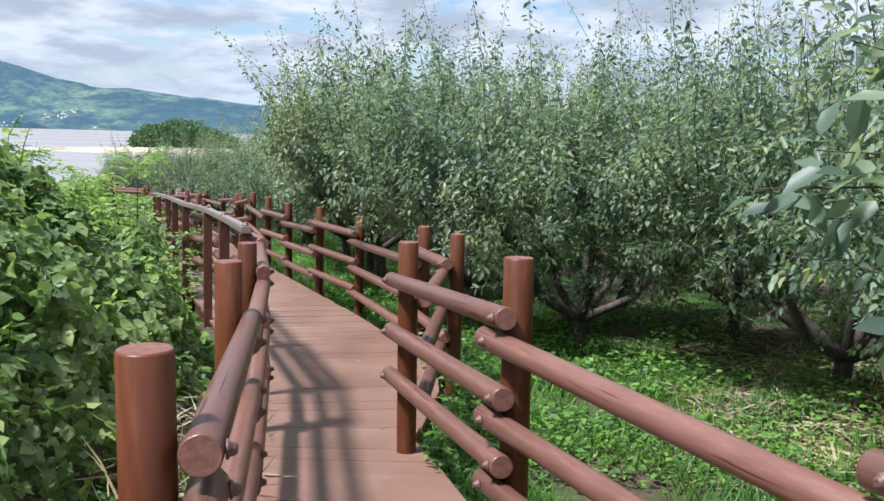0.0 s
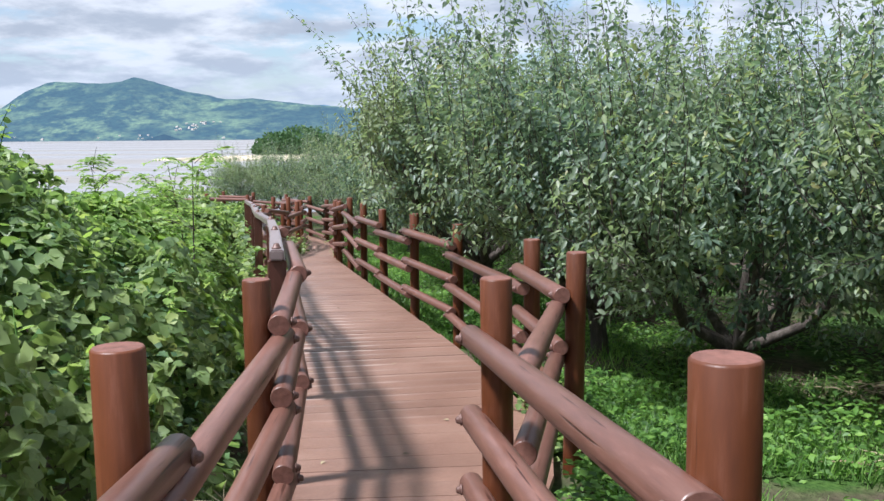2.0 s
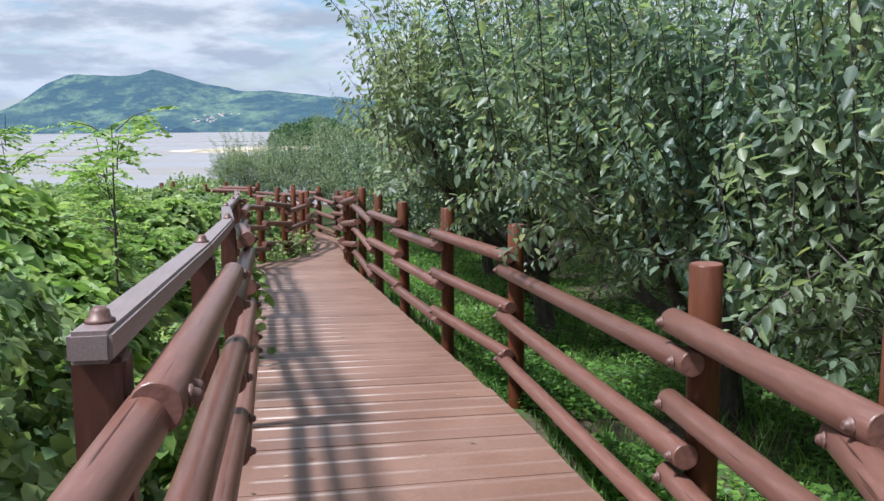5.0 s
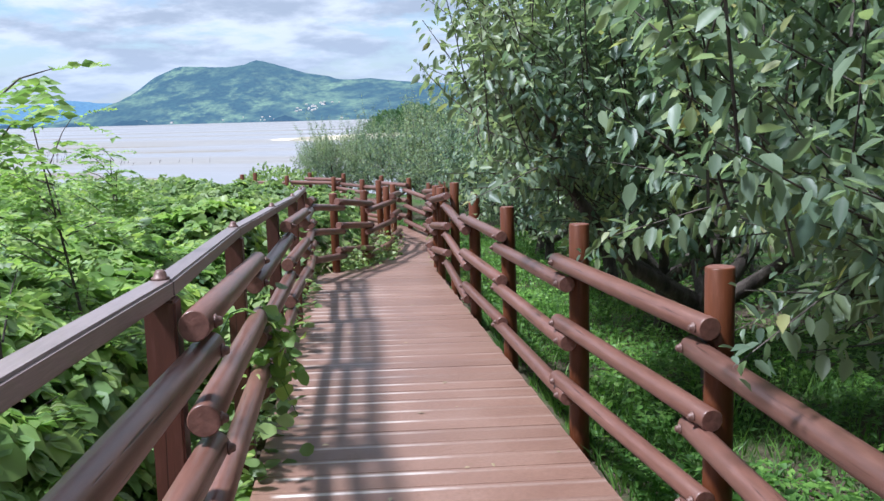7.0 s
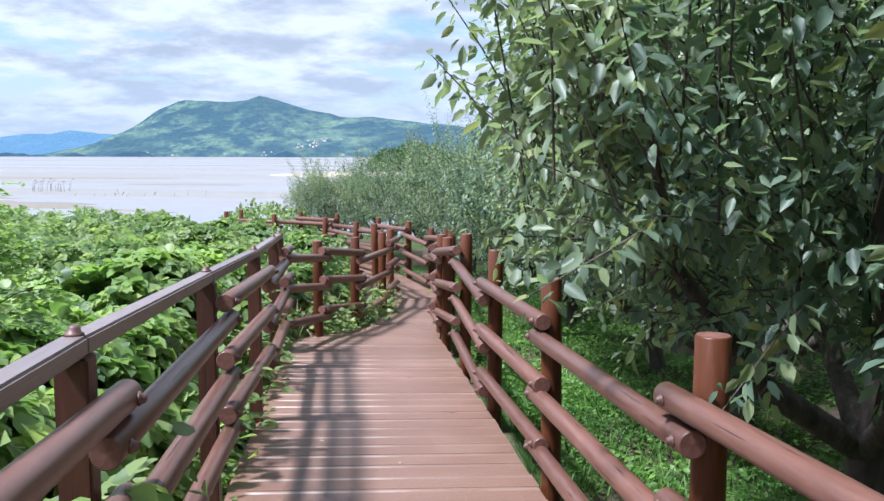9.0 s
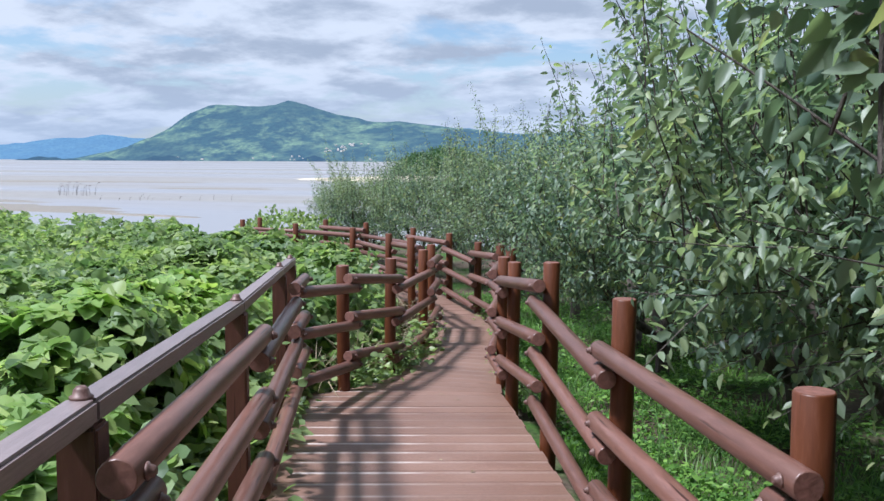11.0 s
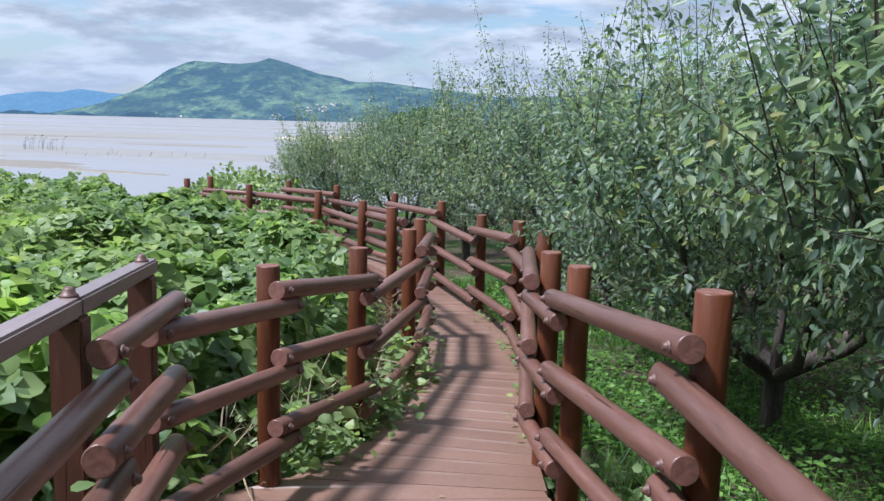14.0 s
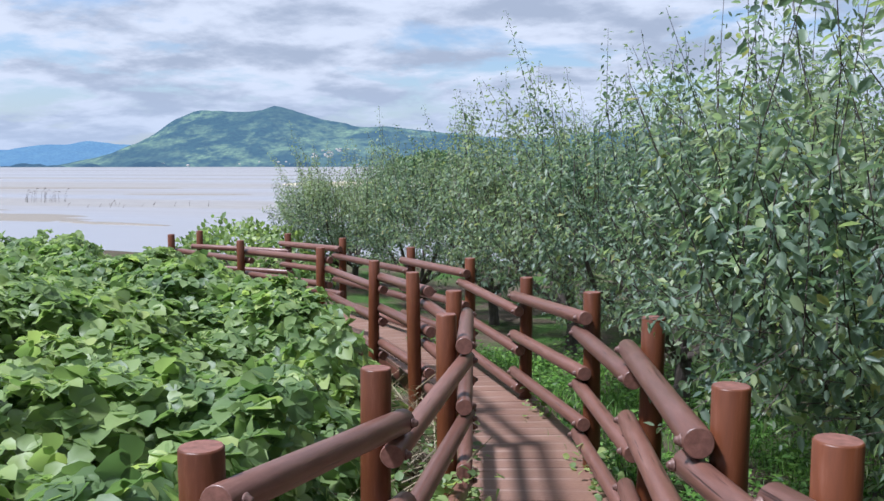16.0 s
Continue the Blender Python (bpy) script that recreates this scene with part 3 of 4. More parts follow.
def pear_parts(seed, shoots, dense=72, low=0.92, shape=OVATE, wide=1.0, top=2.06):
    """Trunk with scaffold limbs and twigs, and a crown of leafy shoots. Height about 2.5 m with upright sprouts to 3 m."""
    rng = np.random.default_rng(seed)
    bm = bmesh.new()
    lean = rng.uniform(-0.12, 0.12, 2)
    fork = np.array([lean[0], lean[1], 0.50 + rng.uniform(-0.05, 0.1)])
    tube(bm, [(0, 0, -0.15), (0.01, 0, 0.0), fork * (0.5, 0.5, 0.5), fork], [0.115, 0.085, 0.072, 0.07], 10)
    limbs = []
    for k in range(6):
        a = 2 * math.pi * k / 6 + rng.uniform(-0.35, 0.35)
        out = np.array([math.cos(a), math.sin(a), 0])
        reach = rng.uniform(0.85, 1.15)
        pts = [fork + out * 0.02, fork + out * reach * 0.45 + (0, 0, 0.28), fork + out * reach * 0.8 + (0, 0, 0.75), fork + out * reach + (0, 0, 1.25)]
        pts = [p + rng.uniform(-0.06, 0.06, 3) * (i > 0) for i, p in enumerate(pts)]
        tube(bm, pts, [0.05, 0.038, 0.025, 0.012], 7)
        limbs.append(pts)
    limbs.append([fork, fork + (0.05, 0.02, 0.6), fork + (0.0, 0.05, 1.1), fork + (0.05, 0, 1.6)])
    tube(bm, limbs[-1], [0.05, 0.035, 0.024, 0.012], 7)
    B, A, U, L, W = [], [], [], [], []
    for s in range(shoots):
        # a shoot: somewhere in the outer part of a flattened dome, growing outward and up
        kind = rng.random()
        a = rng.uniform(0, 2 * math.pi)
        h = rng.uniform(0, 1) ** 0.85
        z0 = low + (top - low) * h
        rmax = 1.46 * wide * min(1, 0.45 + 0.55 * (z0 - low) / 0.62) * (1 - 0.22 * max(0, z0 - 1.8) / 0.4)
        r0 = rmax * (0.35 + 0.65 * rng.random() ** 0.55) * (1 + 0.14 * math.sin(3 * a + seed) + 0.08 * math.sin(7 * a + 2 * seed))
        p = np.array([r0 * math.cos(a), r0 * math.sin(a), z0])
        out = np.array([math.cos(a), math.sin(a), 0])
        if z0 > 1.55:
            spike = kind > 0.74
            d = out * rng.uniform(0.0, 0.3 if spike else 0.8) + np.array([0, 0, 1.0]) + rng.normal(0, 0.10 if spike else 0.3, 3)
            ln = rng.uniform(0.85, 1.5) if spike else rng.uniform(0.3, 0.58)
        elif z0 > 1.15:
            d = out * rng.uniform(0.3, 1.2) + np.array([0, 0, 0.5]) + rng.normal(0, 0.45, 3)
            ln = rng.uniform(0.35, 0.65)
        else:
            d = out * rng.uniform(0.6, 1.2) + np.array([0, 0, -0.05]) + rng.normal(0, 0.35, 3)
            ln = rng.uniform(0.3, 0.6)
        d = d / np.linalg.norm(d)
        bend = rng.normal(0, 0.12, 3) + (0, 0, -0.10 if z0 < 1.5 else 0.0)
        nl = int((dense if z0 > 1.3 else dense * 0.8) * ln * (0.72 if ln > 0.8 else 1.12))
        tt = np.linspace(0.02, 1, nl)
        pts = p + d * (tt * ln)[:, None] + bend * ((tt * ln) ** 2)[:, None]
        tube(bm, [pts[0] - d * 0.12, pts[nl // 2], pts[-1]], [0.0045, 0.0032, 0.0015], 3)
        ang = np.arange(nl) * 2.4 + rng.uniform(0, 6)
        e1 = np.cross(d, (0.3, 0.5, 0.81))
        e1 /= np.linalg.norm(e1)
        e2 = np.cross(d, e1)
        rad = np.cos(ang)[:, None] * e1 + np.sin(ang)[:, None] * e2
        way = rad + d * rng.uniform(0.0, 0.5, (nl, 1)) + np.array([0, 0, -1]) * rng.uniform(0.0, 1.5, (nl, 1)) + rng.normal(0, 0.35, (nl, 3))
        B.append(pts + rad * rng.uniform(0.008, 0.045, (nl, 1)) + rng.normal(0, 0.006, (nl, 3)))
        A.append(way)
        U.append(np.array([0, 0, 1]) + rng.normal(0, 0.6, (nl, 3)))
        size = rng.uniform(0.042, 0.082, nl) * np.where(tt > 0.88, 0.65, 1.0)
        L.append(size)
        W.append(size * rng.uniform(0.40, 0.56, nl))
    me = leaf_cloud("crown", np.concatenate(B), np.concatenate(A), np.concatenate(U), np.concatenate(L), np.concatenate(W), M_PEAR, shape)
    return bm, me


def ground_z(x, y):
    """Level of the soil: a little under the deck, falling to the shore beyond the vine bank and past the end of the orchard."""
    yy = min(max(y, -6.0), 30.0)
    z = deck_z(yy) - 0.16 + 0.05 * math.sin(0.9 * x + 0.4 * y) + 0.04 * math.sin(1.7 * y - 0.6 * x)
    left = left_of(x, y)
    if left > 0:
        z -= 0.35 * min(1, left / 1.2)
    t = min(1, max(0, (left - 13.0) / 8.0))
    s = min(1, max(0, (y - 36.0) / 10.0))
    k = max(t * t * (3 - 2 * t), s * s * (3 - 2 * s))
    return z * (1 - k) - 3.6 * k


EDGE_Y = [-6.0, 0.09, 2.08, 4.45, 9.51, 15.64, 17.75, 19.3, 21.5, 23.05, 24.85, 26.95, 40.0]
EDGE_X = [1.3, 0.05, -0.35, -0.83, -2.77, -5.21, -5.27, -5.46, -6.36, -7.32, -8.68, -12.05, -34.0]


def left_of(x, y):
    """Metres to the left of the left-hand railing (rough, negative over the deck and the orchard)."""
    return (np.interp(y, EDGE_Y, EDGE_X) - x) * 0.92


PEARS = [pear_parts(s, 660, 72, 1.0) for s in (3, 11, 23, 37)] + [pear_parts(s, 250, 74, 0.92, DIAMOND, 1.0, 2.16) for s in (41, 53)] + [pear_parts(71, 720, 72, 1.06, OVATE, 0.87)] + [pear_parts(s, 480, 66, 0.92, DIAMOND, 1.0, 2.26) for s in (83, 97)]
PEAR_TREES = []
for bm, crown in PEARS:
    tree = tagged(new("pear_tree"), "leafy pear tree with upright shoots and low spreading limbs", "tree", "pear orchard")
    part("trunk", bm, M_BARK, tree, "dark grey-brown bark", True)
    c = new("crown", crown)
    c.parent = tree
    PEAR_TREES.append(tree)
# (x, y, scale, form); forms 4 and 5 are the thinner trees of the rows behind, 7 and 8 those far along
TREES = [
    (4.0, 3.2, 1.0, 0), (3.35, 0.75, 0.95, 0), (1.85, 7.7, 1.0, 1), (3.7, 5.9, 1.0, 2), (5.6, 5.0, 1.05, 3), (2.7, 10.6, 1.05, 4), (1.7, 13.0, 1.05, 5),
    (0.78, 8.95, 1.03, 2), (-0.55, 11.75, 1.14, 6), (-1.0, 14.45, 1.12, 3), (-1.7, 16.9, 1.06, 1), (-2.9, 19.3, 0.90, 2), (-3.35, 21.0, 0.88, 7), (-4.45, 23.3, 0.93, 8), (-5.8, 25.6, 0.93, 7),
    (-7.2, 27.6, 0.90, 8), (-8.8, 29.3, 0.84, 7), (-10.6, 30.6, 0.80, 8), (-11.5, 31.8, 0.72, 7), (3.6, 8.6, 1.05, 8), (5.6, 7.6, 1.08, 0),
    (0.8, 15.4, 1.0, 4), (-0.1, 18.0, 0.92, 5), (-1.0, 20.6, 0.92, 4), (-2.1, 23.2, 1.05, 5), (-3.3, 25.8, 1.0, 4), (-4.9, 28.2, 0.96, 5), (-6.8, 30.3, 0.92, 4), (7.6, 6.4, 1.1, 4),
    (4.9, 10.9, 1.05, 5), (4.0, 13.4, 1.05, 4), (3.0, 16.2, 1.05, 5), (6.2, 2.2, 1.05, 5), (7.0, 12.6, 1.1, 4), (8.3, 9.4, 1.1, 5),
]
trng = random.Random(5)
placed = set()
for i, (x, y, s, v) in enumerate(TREES):
    m = pose(x, y, ground_z(x, y) - (0.2 if x > 1.5 and y < 9 else 0.02), 0, 0, trng.uniform(0, 360)) @ Matrix.Diagonal((s * 1.08, s * 1.08, s, 1))
    if v not in placed:
        placed.add(v)
        PEAR_TREES[v].matrix_basis = m
    else:
        grown = copy_thing(PEAR_TREES[v], m)
        grown.matrix_basis = m
        if i == 1:
            FIRST = grown

# a leafy limb of the first tree that hangs out over the railing
brng = np.random.default_rng(15)
limb, B, A = bmesh.new(), [], []
fork = np.array([2.75, 0.80, 1.45])
for tip in ((1.32, 0.78, 1.60), (1.44, 0.72, 1.70), (1.50, 0.86, 1.52), (1.56, 0.60, 1.78), (1.55, 0.58, 1.44), (1.60, 0.60, 1.30), (1.58, 0.90, 1.98), (1.75, 0.75, 2.10), (1.70, 0.55, 1.60)):
    tip = np.array(tip)
    mid = (fork + tip) / 2 + (0, 0, 0.14)
    f = np.linspace(0, 1, 9)[:, None]
    pts = fork * (1 - f) ** 2 + 2 * mid * f * (1 - f) + tip * f ** 2
    tube(limb, [tuple(q) for q in pts[::2]], [0.014, 0.010, 0.007, 0.004, 0.002], 6)
    for g in np.linspace(0.40, 1.0, 26):
        B.append(fork * (1 - g) ** 2 + 2 * mid * g * (1 - g) + tip * g ** 2 + brng.normal(0, 0.035, 3))
        A.append(np.array([-0.5, -0.1, -0.55]) + brng.normal(0, 0.6, 3))
B, A = np.array(B), np.array(A)
ln = brng.uniform(0.075, 0.125, len(B))
limb_ob = part("limb", limb, M_BARK, FIRST, "", True)
leaf_ob = new("limb_leaves", leaf_cloud("limb_leaves", B, A, np.array([0, -0.3, 1]) + brng.normal(0, 0.5, B.shape), ln, ln * 0.55, M_PEAR, OVATE))
leaf_ob.parent = FIRST
for ob in (limb_ob, leaf_ob):
    ob.matrix_parent_inverse = FIRST.matrix_basis.inverted()

# ---- ground, shore, hills ----
ticks = np.sinh(np.linspace(-6.2, 6.2, 221)) * 6.2
GX, GY = ticks - 2.0, ticks + 12.0
gv = [(x, y, ground_z(x, y)) for y in GY for x in GX]
n = len(GX)
gf = [(j * n + i, j * n + i + 1, (j + 1) * n + i + 1, (j + 1) * n + i) for j in range(n - 1) for i in range(n - 1)]
tagged(new("ground", mesh_of("ground", gv, gf, M_SOIL, True)), "weedy brown orchard soil beside the boardwalk", "ground", kind="structure")
wv = [(x * 90.0, y * 90.0 + 1000, -3.0) for y in range(-36, 37) for x in range(-36, 37)]
wf = [(j * 73 + i, j * 73 + i + 1, (j + 1) * 73 + i + 1, (j + 1) * 73 + i) for j in range(72) for i in range(72)]
tagged(new("water", mesh_of("water", wv, wf, M_FLAT)), "pale tidal flat with shallow water at low tide", "water", kind="structure")


def ridge(name, label, profile, y0, depth, mat, seed, rough):
    """A mountain: a ridge profile of (x, height) along y = y0, falling to the shore in front and behind."""
    xs = np.linspace(profile[0][0], profile[-1][0], 150)
    hs = np.interp(xs, [p[0] for p in profile], [p[1] for p in profile])
    rows = np.linspace(-1, 0.5, 34)
    vs = []
    for r in rows:
        for x, h in zip(xs, hs):
            fall = max(0.0, 1 - abs(r)) ** 0.85 if r < 0 else 1 - r * 1.2
            q = noise.fractal(Vector((x * 0.006 + seed, r * depth * 0.006, 0.3)), 1.0, 2.0, 5)
            vs.append((x, y0 + r * depth, -6.0 + (h + 6.0) * fall * (1 + 0.22 * q * (1 - 0.9 * (abs(r) < 0.04))) + rough * q * (abs(r) < 0.04)))
    k = len(xs)
    fs = [(j * k + i, j * k + i + 1, (j + 1) * k + i + 1, (j + 1) * k + i) for j in range(len(rows) - 1) for i in range(k - 1)]
    return tagged(new(name, mesh_of(name, vs, fs, mat, True)), label, "hill", kind="structure")


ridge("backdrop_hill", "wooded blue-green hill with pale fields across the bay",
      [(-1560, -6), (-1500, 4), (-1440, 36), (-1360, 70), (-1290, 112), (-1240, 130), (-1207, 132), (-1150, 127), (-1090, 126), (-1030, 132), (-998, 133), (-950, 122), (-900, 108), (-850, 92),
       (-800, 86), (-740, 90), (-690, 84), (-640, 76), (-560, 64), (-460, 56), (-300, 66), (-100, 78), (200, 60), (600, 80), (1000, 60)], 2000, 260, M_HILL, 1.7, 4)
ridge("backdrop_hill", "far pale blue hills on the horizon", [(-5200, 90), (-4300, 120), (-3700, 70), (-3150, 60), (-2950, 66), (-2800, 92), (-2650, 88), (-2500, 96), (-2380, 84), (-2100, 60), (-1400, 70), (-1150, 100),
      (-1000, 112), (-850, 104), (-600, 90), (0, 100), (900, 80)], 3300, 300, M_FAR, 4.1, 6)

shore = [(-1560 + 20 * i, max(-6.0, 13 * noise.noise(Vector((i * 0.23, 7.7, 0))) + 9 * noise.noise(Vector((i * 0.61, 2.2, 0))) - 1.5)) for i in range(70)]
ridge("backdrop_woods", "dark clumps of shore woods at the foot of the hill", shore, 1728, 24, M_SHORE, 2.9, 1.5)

# ---- the vine-covered bank ----


def bank_top(x, y):
    """Height of the leafy surface on the left bank."""
    d = left_of(x, y)
    early = min(1, max(0, (11.2 - y) / 4.5))
    gap = 0.30 * min(1, max(0, (4.0 - y) / 1.5))
    rise = min(1, max(0, (d - 0.12 - gap) / (0.4 + gap)))
    slope = min(1, max(0, (d - 0.15) / 2.2))
    lump = noise.fractal(Vector((x * 0.55, y * 0.55, 1.3)), 0.9, 2.0, 4)
    near = min(1, max(0, (6.0 - y) / 3.0))
    h = (0.80 - 0.12 * early - 0.45 * near * (1 - slope) + 1.05 * early * slope + 0.14 * min(1, d / 5)) * rise + 0.40 * lump * rise
    far = min(1, max(0, (y - 21.5) / 2.5))
    h -= 0.30 * far * rise * (1 - min(1, max(0, (d - 0.5) / 1.3)))
    h += 0.42 * early * max(0, noise.noise(Vector((x * 1.4, y * 1.4, 4)))) * rise
    h += 0.13 * noise.noise(Vector((x * 1.8, y * 1.8, 9.0))) * rise
    h += 0.18 * math.exp(-((d - 1.7) / 1.0) ** 2 - ((y - 5.6) / 2.3) ** 2)
    t = min(1, max(0, (d - 12.0) / 7.0))
    return deck_z(min(y, 30)) + h - 0.1 - 2.6 * t * t


def bank_leaves(name, label, count, dmin, dmax, y0, y1, size, seed, mat, shape, tilt=0.55, depth=0.25):
    rng = np.random.default_rng(seed)
    y = rng.uniform(y0, y1, count)
    d = dmin + (dmax - dmin) * rng.random(count)
    x = np.interp(y, EDGE_Y, EDGE_X) - d / 0.92
    e = 0.12
    top = np.array([bank_top(a, b) for a, b in zip(x, y)])
    tx = np.array([bank_top(a + e, b) for a, b in zip(x, y)])
    ty = np.array([bank_top(a, b + e) for a, b in zip(x, y)])
    nrm = unit(unit(np.stack([-(tx - top) / e, -(ty - top) / e, np.ones(count)], 1)) + (0, 0, 0.45))
    hole = np.array([noise.noise(Vector((a * 1.9, b * 1.9, seed * 3.1))) for a, b in zip(x, y)])
    hollow = 0.52 * np.clip((-0.08 - hole) / 0.15, 0, 1)
    base = np.stack([x, y, top - hollow], 1) - nrm * (depth * rng.random(count) ** 2.2)[:, None]
    yaw = rng.uniform(0, 2 * math.pi, count)
    flat = np.stack([np.cos(yaw), np.sin(yaw), rng.uniform(-0.5, 0.15, count)], 1)
    up = nrm + rng.normal(0, tilt, (count, 3))
    along = flat - nrm * (flat * nrm).sum(1, keepdims=True) * 0.7
    ln = rng.uniform(*size, count)
    me = leaf_cloud(name, base, along, up, ln, ln * rng.uniform(0.82, 1.0, count), mat, shape)
    return tagged(new(name, me), label, "vine", kind="stuff")


bank_leaves("vine_thicket", "dense bright green kudzu vines covering the bank below the railing", 21000, 0.12, 3.4, 8.0, 27.5, (0.12, 0.225), 1, M_VINE, KUDZU, 0.5, 0.42)
bank_leaves("vine_thicket", "green kudzu vines rolling over the far bank to the shore", 21000, 3.2, 14.5, 6.0, 31.0, (0.15, 0.25), 2, M_VINE, FAR_KUDZU)
bank_leaves("vine_thicket", "tall tangle of kudzu and shrubs beside the log railing", 20000, 0.10, 3.0, -3.0, 8.0, (0.085, 0.17), 3, M_VINE, TRIFOLIATE, 0.7, 0.45)
bank_leaves("vine_thicket", "tall shrubs and creepers on the bank beside the boardwalk", 15000, 3.0, 14.5, -3.5, 8.0, (0.09, 0.15), 4, M_VINE, HEXA, 0.7, 0.5)
bank_leaves("vine_thicket", "young yellow-green kudzu leaves crowding along the handrail", 7600, 0.06, 1.5, 7.0, 16.6, (0.12, 0.22), 6, M_YOUNG, KUDZU, 0.4, 0.04)
bank_leaves("shrub_leaves", "small dull green leaves between the creepers", 24000, 0.15, 7.0, -2.0, 12.0, (0.035, 0.065), 5, M_BUSH, DIAMOND, 0.9, 0.45)

# upright vine tips above the tangle
trunks, B, A, U, L = bmesh.new(), [], [], [], []
vrng = np.random.default_rng(8)
for k in range(230):
    y = vrng.uniform(-1.5, 10.5)
    d = vrng.uniform(0.5, 6.5)
    x = float(np.interp(y, EDGE_Y, EDGE_X)) - d / 0.92
    z = bank_top(x, y) - 0.1
    way = unit(np.array([vrng.normal(0, 0.4), vrng.normal(0, 0.4), 1.0]))
    ln = vrng.uniform(0.18, 0.42)
    nl = int(ln * 34)
    tt = np.linspace(0.1, 1, nl)
    pts = np.array([x, y, z]) + way * (tt * ln)[:, None] + vrng.normal(0, 0.2, 3) * ((tt * ln) ** 2)[:, None]
    tube(trunks, [(x, y, z - 0.3), pts[nl // 2], pts[-1]], [0.006, 0.004, 0.002], 4)
    yaw = np.arange(nl) * 2.2
    B.append(pts)
    A.append(np.stack([np.cos(yaw), np.sin(yaw), vrng.uniform(-0.5, 0.4, nl)], 1))
    U.append(np.array([0, 0, 1]) + vrng.normal(0, 0.4, (nl, 3)))
    L.append(vrng.uniform(0.05, 0.11, nl) * (1.1 - 0.5 * tt))
L = np.concatenate(L)
tips = tagged(new("vine_tips"), "young yellow-green vine shoots standing above the thicket", "vine", kind="stuff")
part("stems", trunks, M_WEED, tips, "", True)
lv = new("leaves", leaf_cloud("leaves", np.concatenate(B), np.concatenate(A), np.concatenate(U), L, L * 0.85, M_YOUNG, ROUND))
lv.parent = tips


def locust_sapling(x, y, height, seed, label, branches=30):
    """A young locust: thin stems with feathery pinnate leaves."""
    rng = np.random.default_rng(seed)
    tree = tagged(new("locust_sapling"), label, "sapling", "young locusts on the bank")
    bm = bmesh.new()
    B, A, U, L = [], [], [], []
    z0 = ground_z(x, y)
    top = np.array([rng.uniform(-0.2, 0.2), rng.uniform(-0.2, 0.2), height])
    tube(bm, [(0, 0, -0.1), top * 0.5 + (0.05, 0.03, 0), top], [0.014, 0.009, 0.003], 6)
    for k in range(branches):
        f = rng.uniform(0.3, 1.0)
        p = top * f + (0.05 * math.sin(3 * f), 0.03, 0)
        a = rng.uniform(0, 6.28)
        d = unit(np.array([math.cos(a), math.sin(a), rng.uniform(0.1, 0.9)]))
        ln = rng.uniform(0.25, 0.7) * (1.3 - 0.75 * f)
        e = p + d * ln
        twig = bmesh.new()
        tube(twig, [p, (p + e) / 2 + (0, 0, 0.03), e], [0.004, 0.003, 0.0015], 4)
        part("branch", twig, M_BARK, tree, "", True)
        for r in range(6):
            q = p + (e - p) * rng.uniform(0.3, 1.0)
            yaw = rng.uniform(0, 6.28)
            rach = unit(np.array([math.cos(yaw), math.sin(yaw), rng.uniform(-0.3, 0.5)]))
            rl = rng.uniform(0.14, 0.26)
            tt = np.repeat(np.linspace(0.15, 1, 8), 2)
            side = unit(np.cross(rach, (0, 0, 1)))
            s = np.tile([1, -1], 8)
            pts = q + rach * (tt * rl)[:, None] - np.array([0, 0, 0.05]) * (tt ** 2)[:, None]
            B.append(pts)
            A.append(side * s[:, None] + rach * 0.35 + rng.normal(0, 0.12, (16, 3)))
            U.append(np.array([0, -0.4, 1]) + rng.normal(0, 0.6, (16, 3)))
            L.append(rng.uniform(0.04, 0.062, 16))
    part("stem", bm, M_BARK, tree, "", True)
    L = np.concatenate(L)
    c = new("foliage", leaf_cloud("foliage", np.concatenate(B), np.concatenate(A), np.concatenate(U), L, L * 0.48, M_YOUNG, DIAMOND))
    c.parent = tree
    tree.matrix_basis = pose(x, y, z0)


locust_sapling(-4.9, 11.4, 2.0, 1, "thin young locust with feathery light green leaves")
locust_sapling(-4.75, 10.0, 2.15, 2, "taller young locust with feathery leaves above the vines")
locust_sapling(-3.45, 9.35, 2.0, 3, "young locust with light green leaves close to the handrail", 22)
locust_sapling(-3.0, 8.05, 2.0, 4, "slender young locust rising out of the vine thicket", 12)

# ---- grass and weeds on the orchard floor ----
RY = [-6.0, -0.05, 1.93, 3.3, 5.1, 6.15, 9.01, 12.29, 16.42, 17.52, 20.45, 23.85, 28.0, 34.0]
RX = [4.2, 1.62, 0.84, 0.36, 0.58, 0.30, -0.58, -2.0, -3.36, -4.07, -4.85, -6.6, -11.0, -18.0]


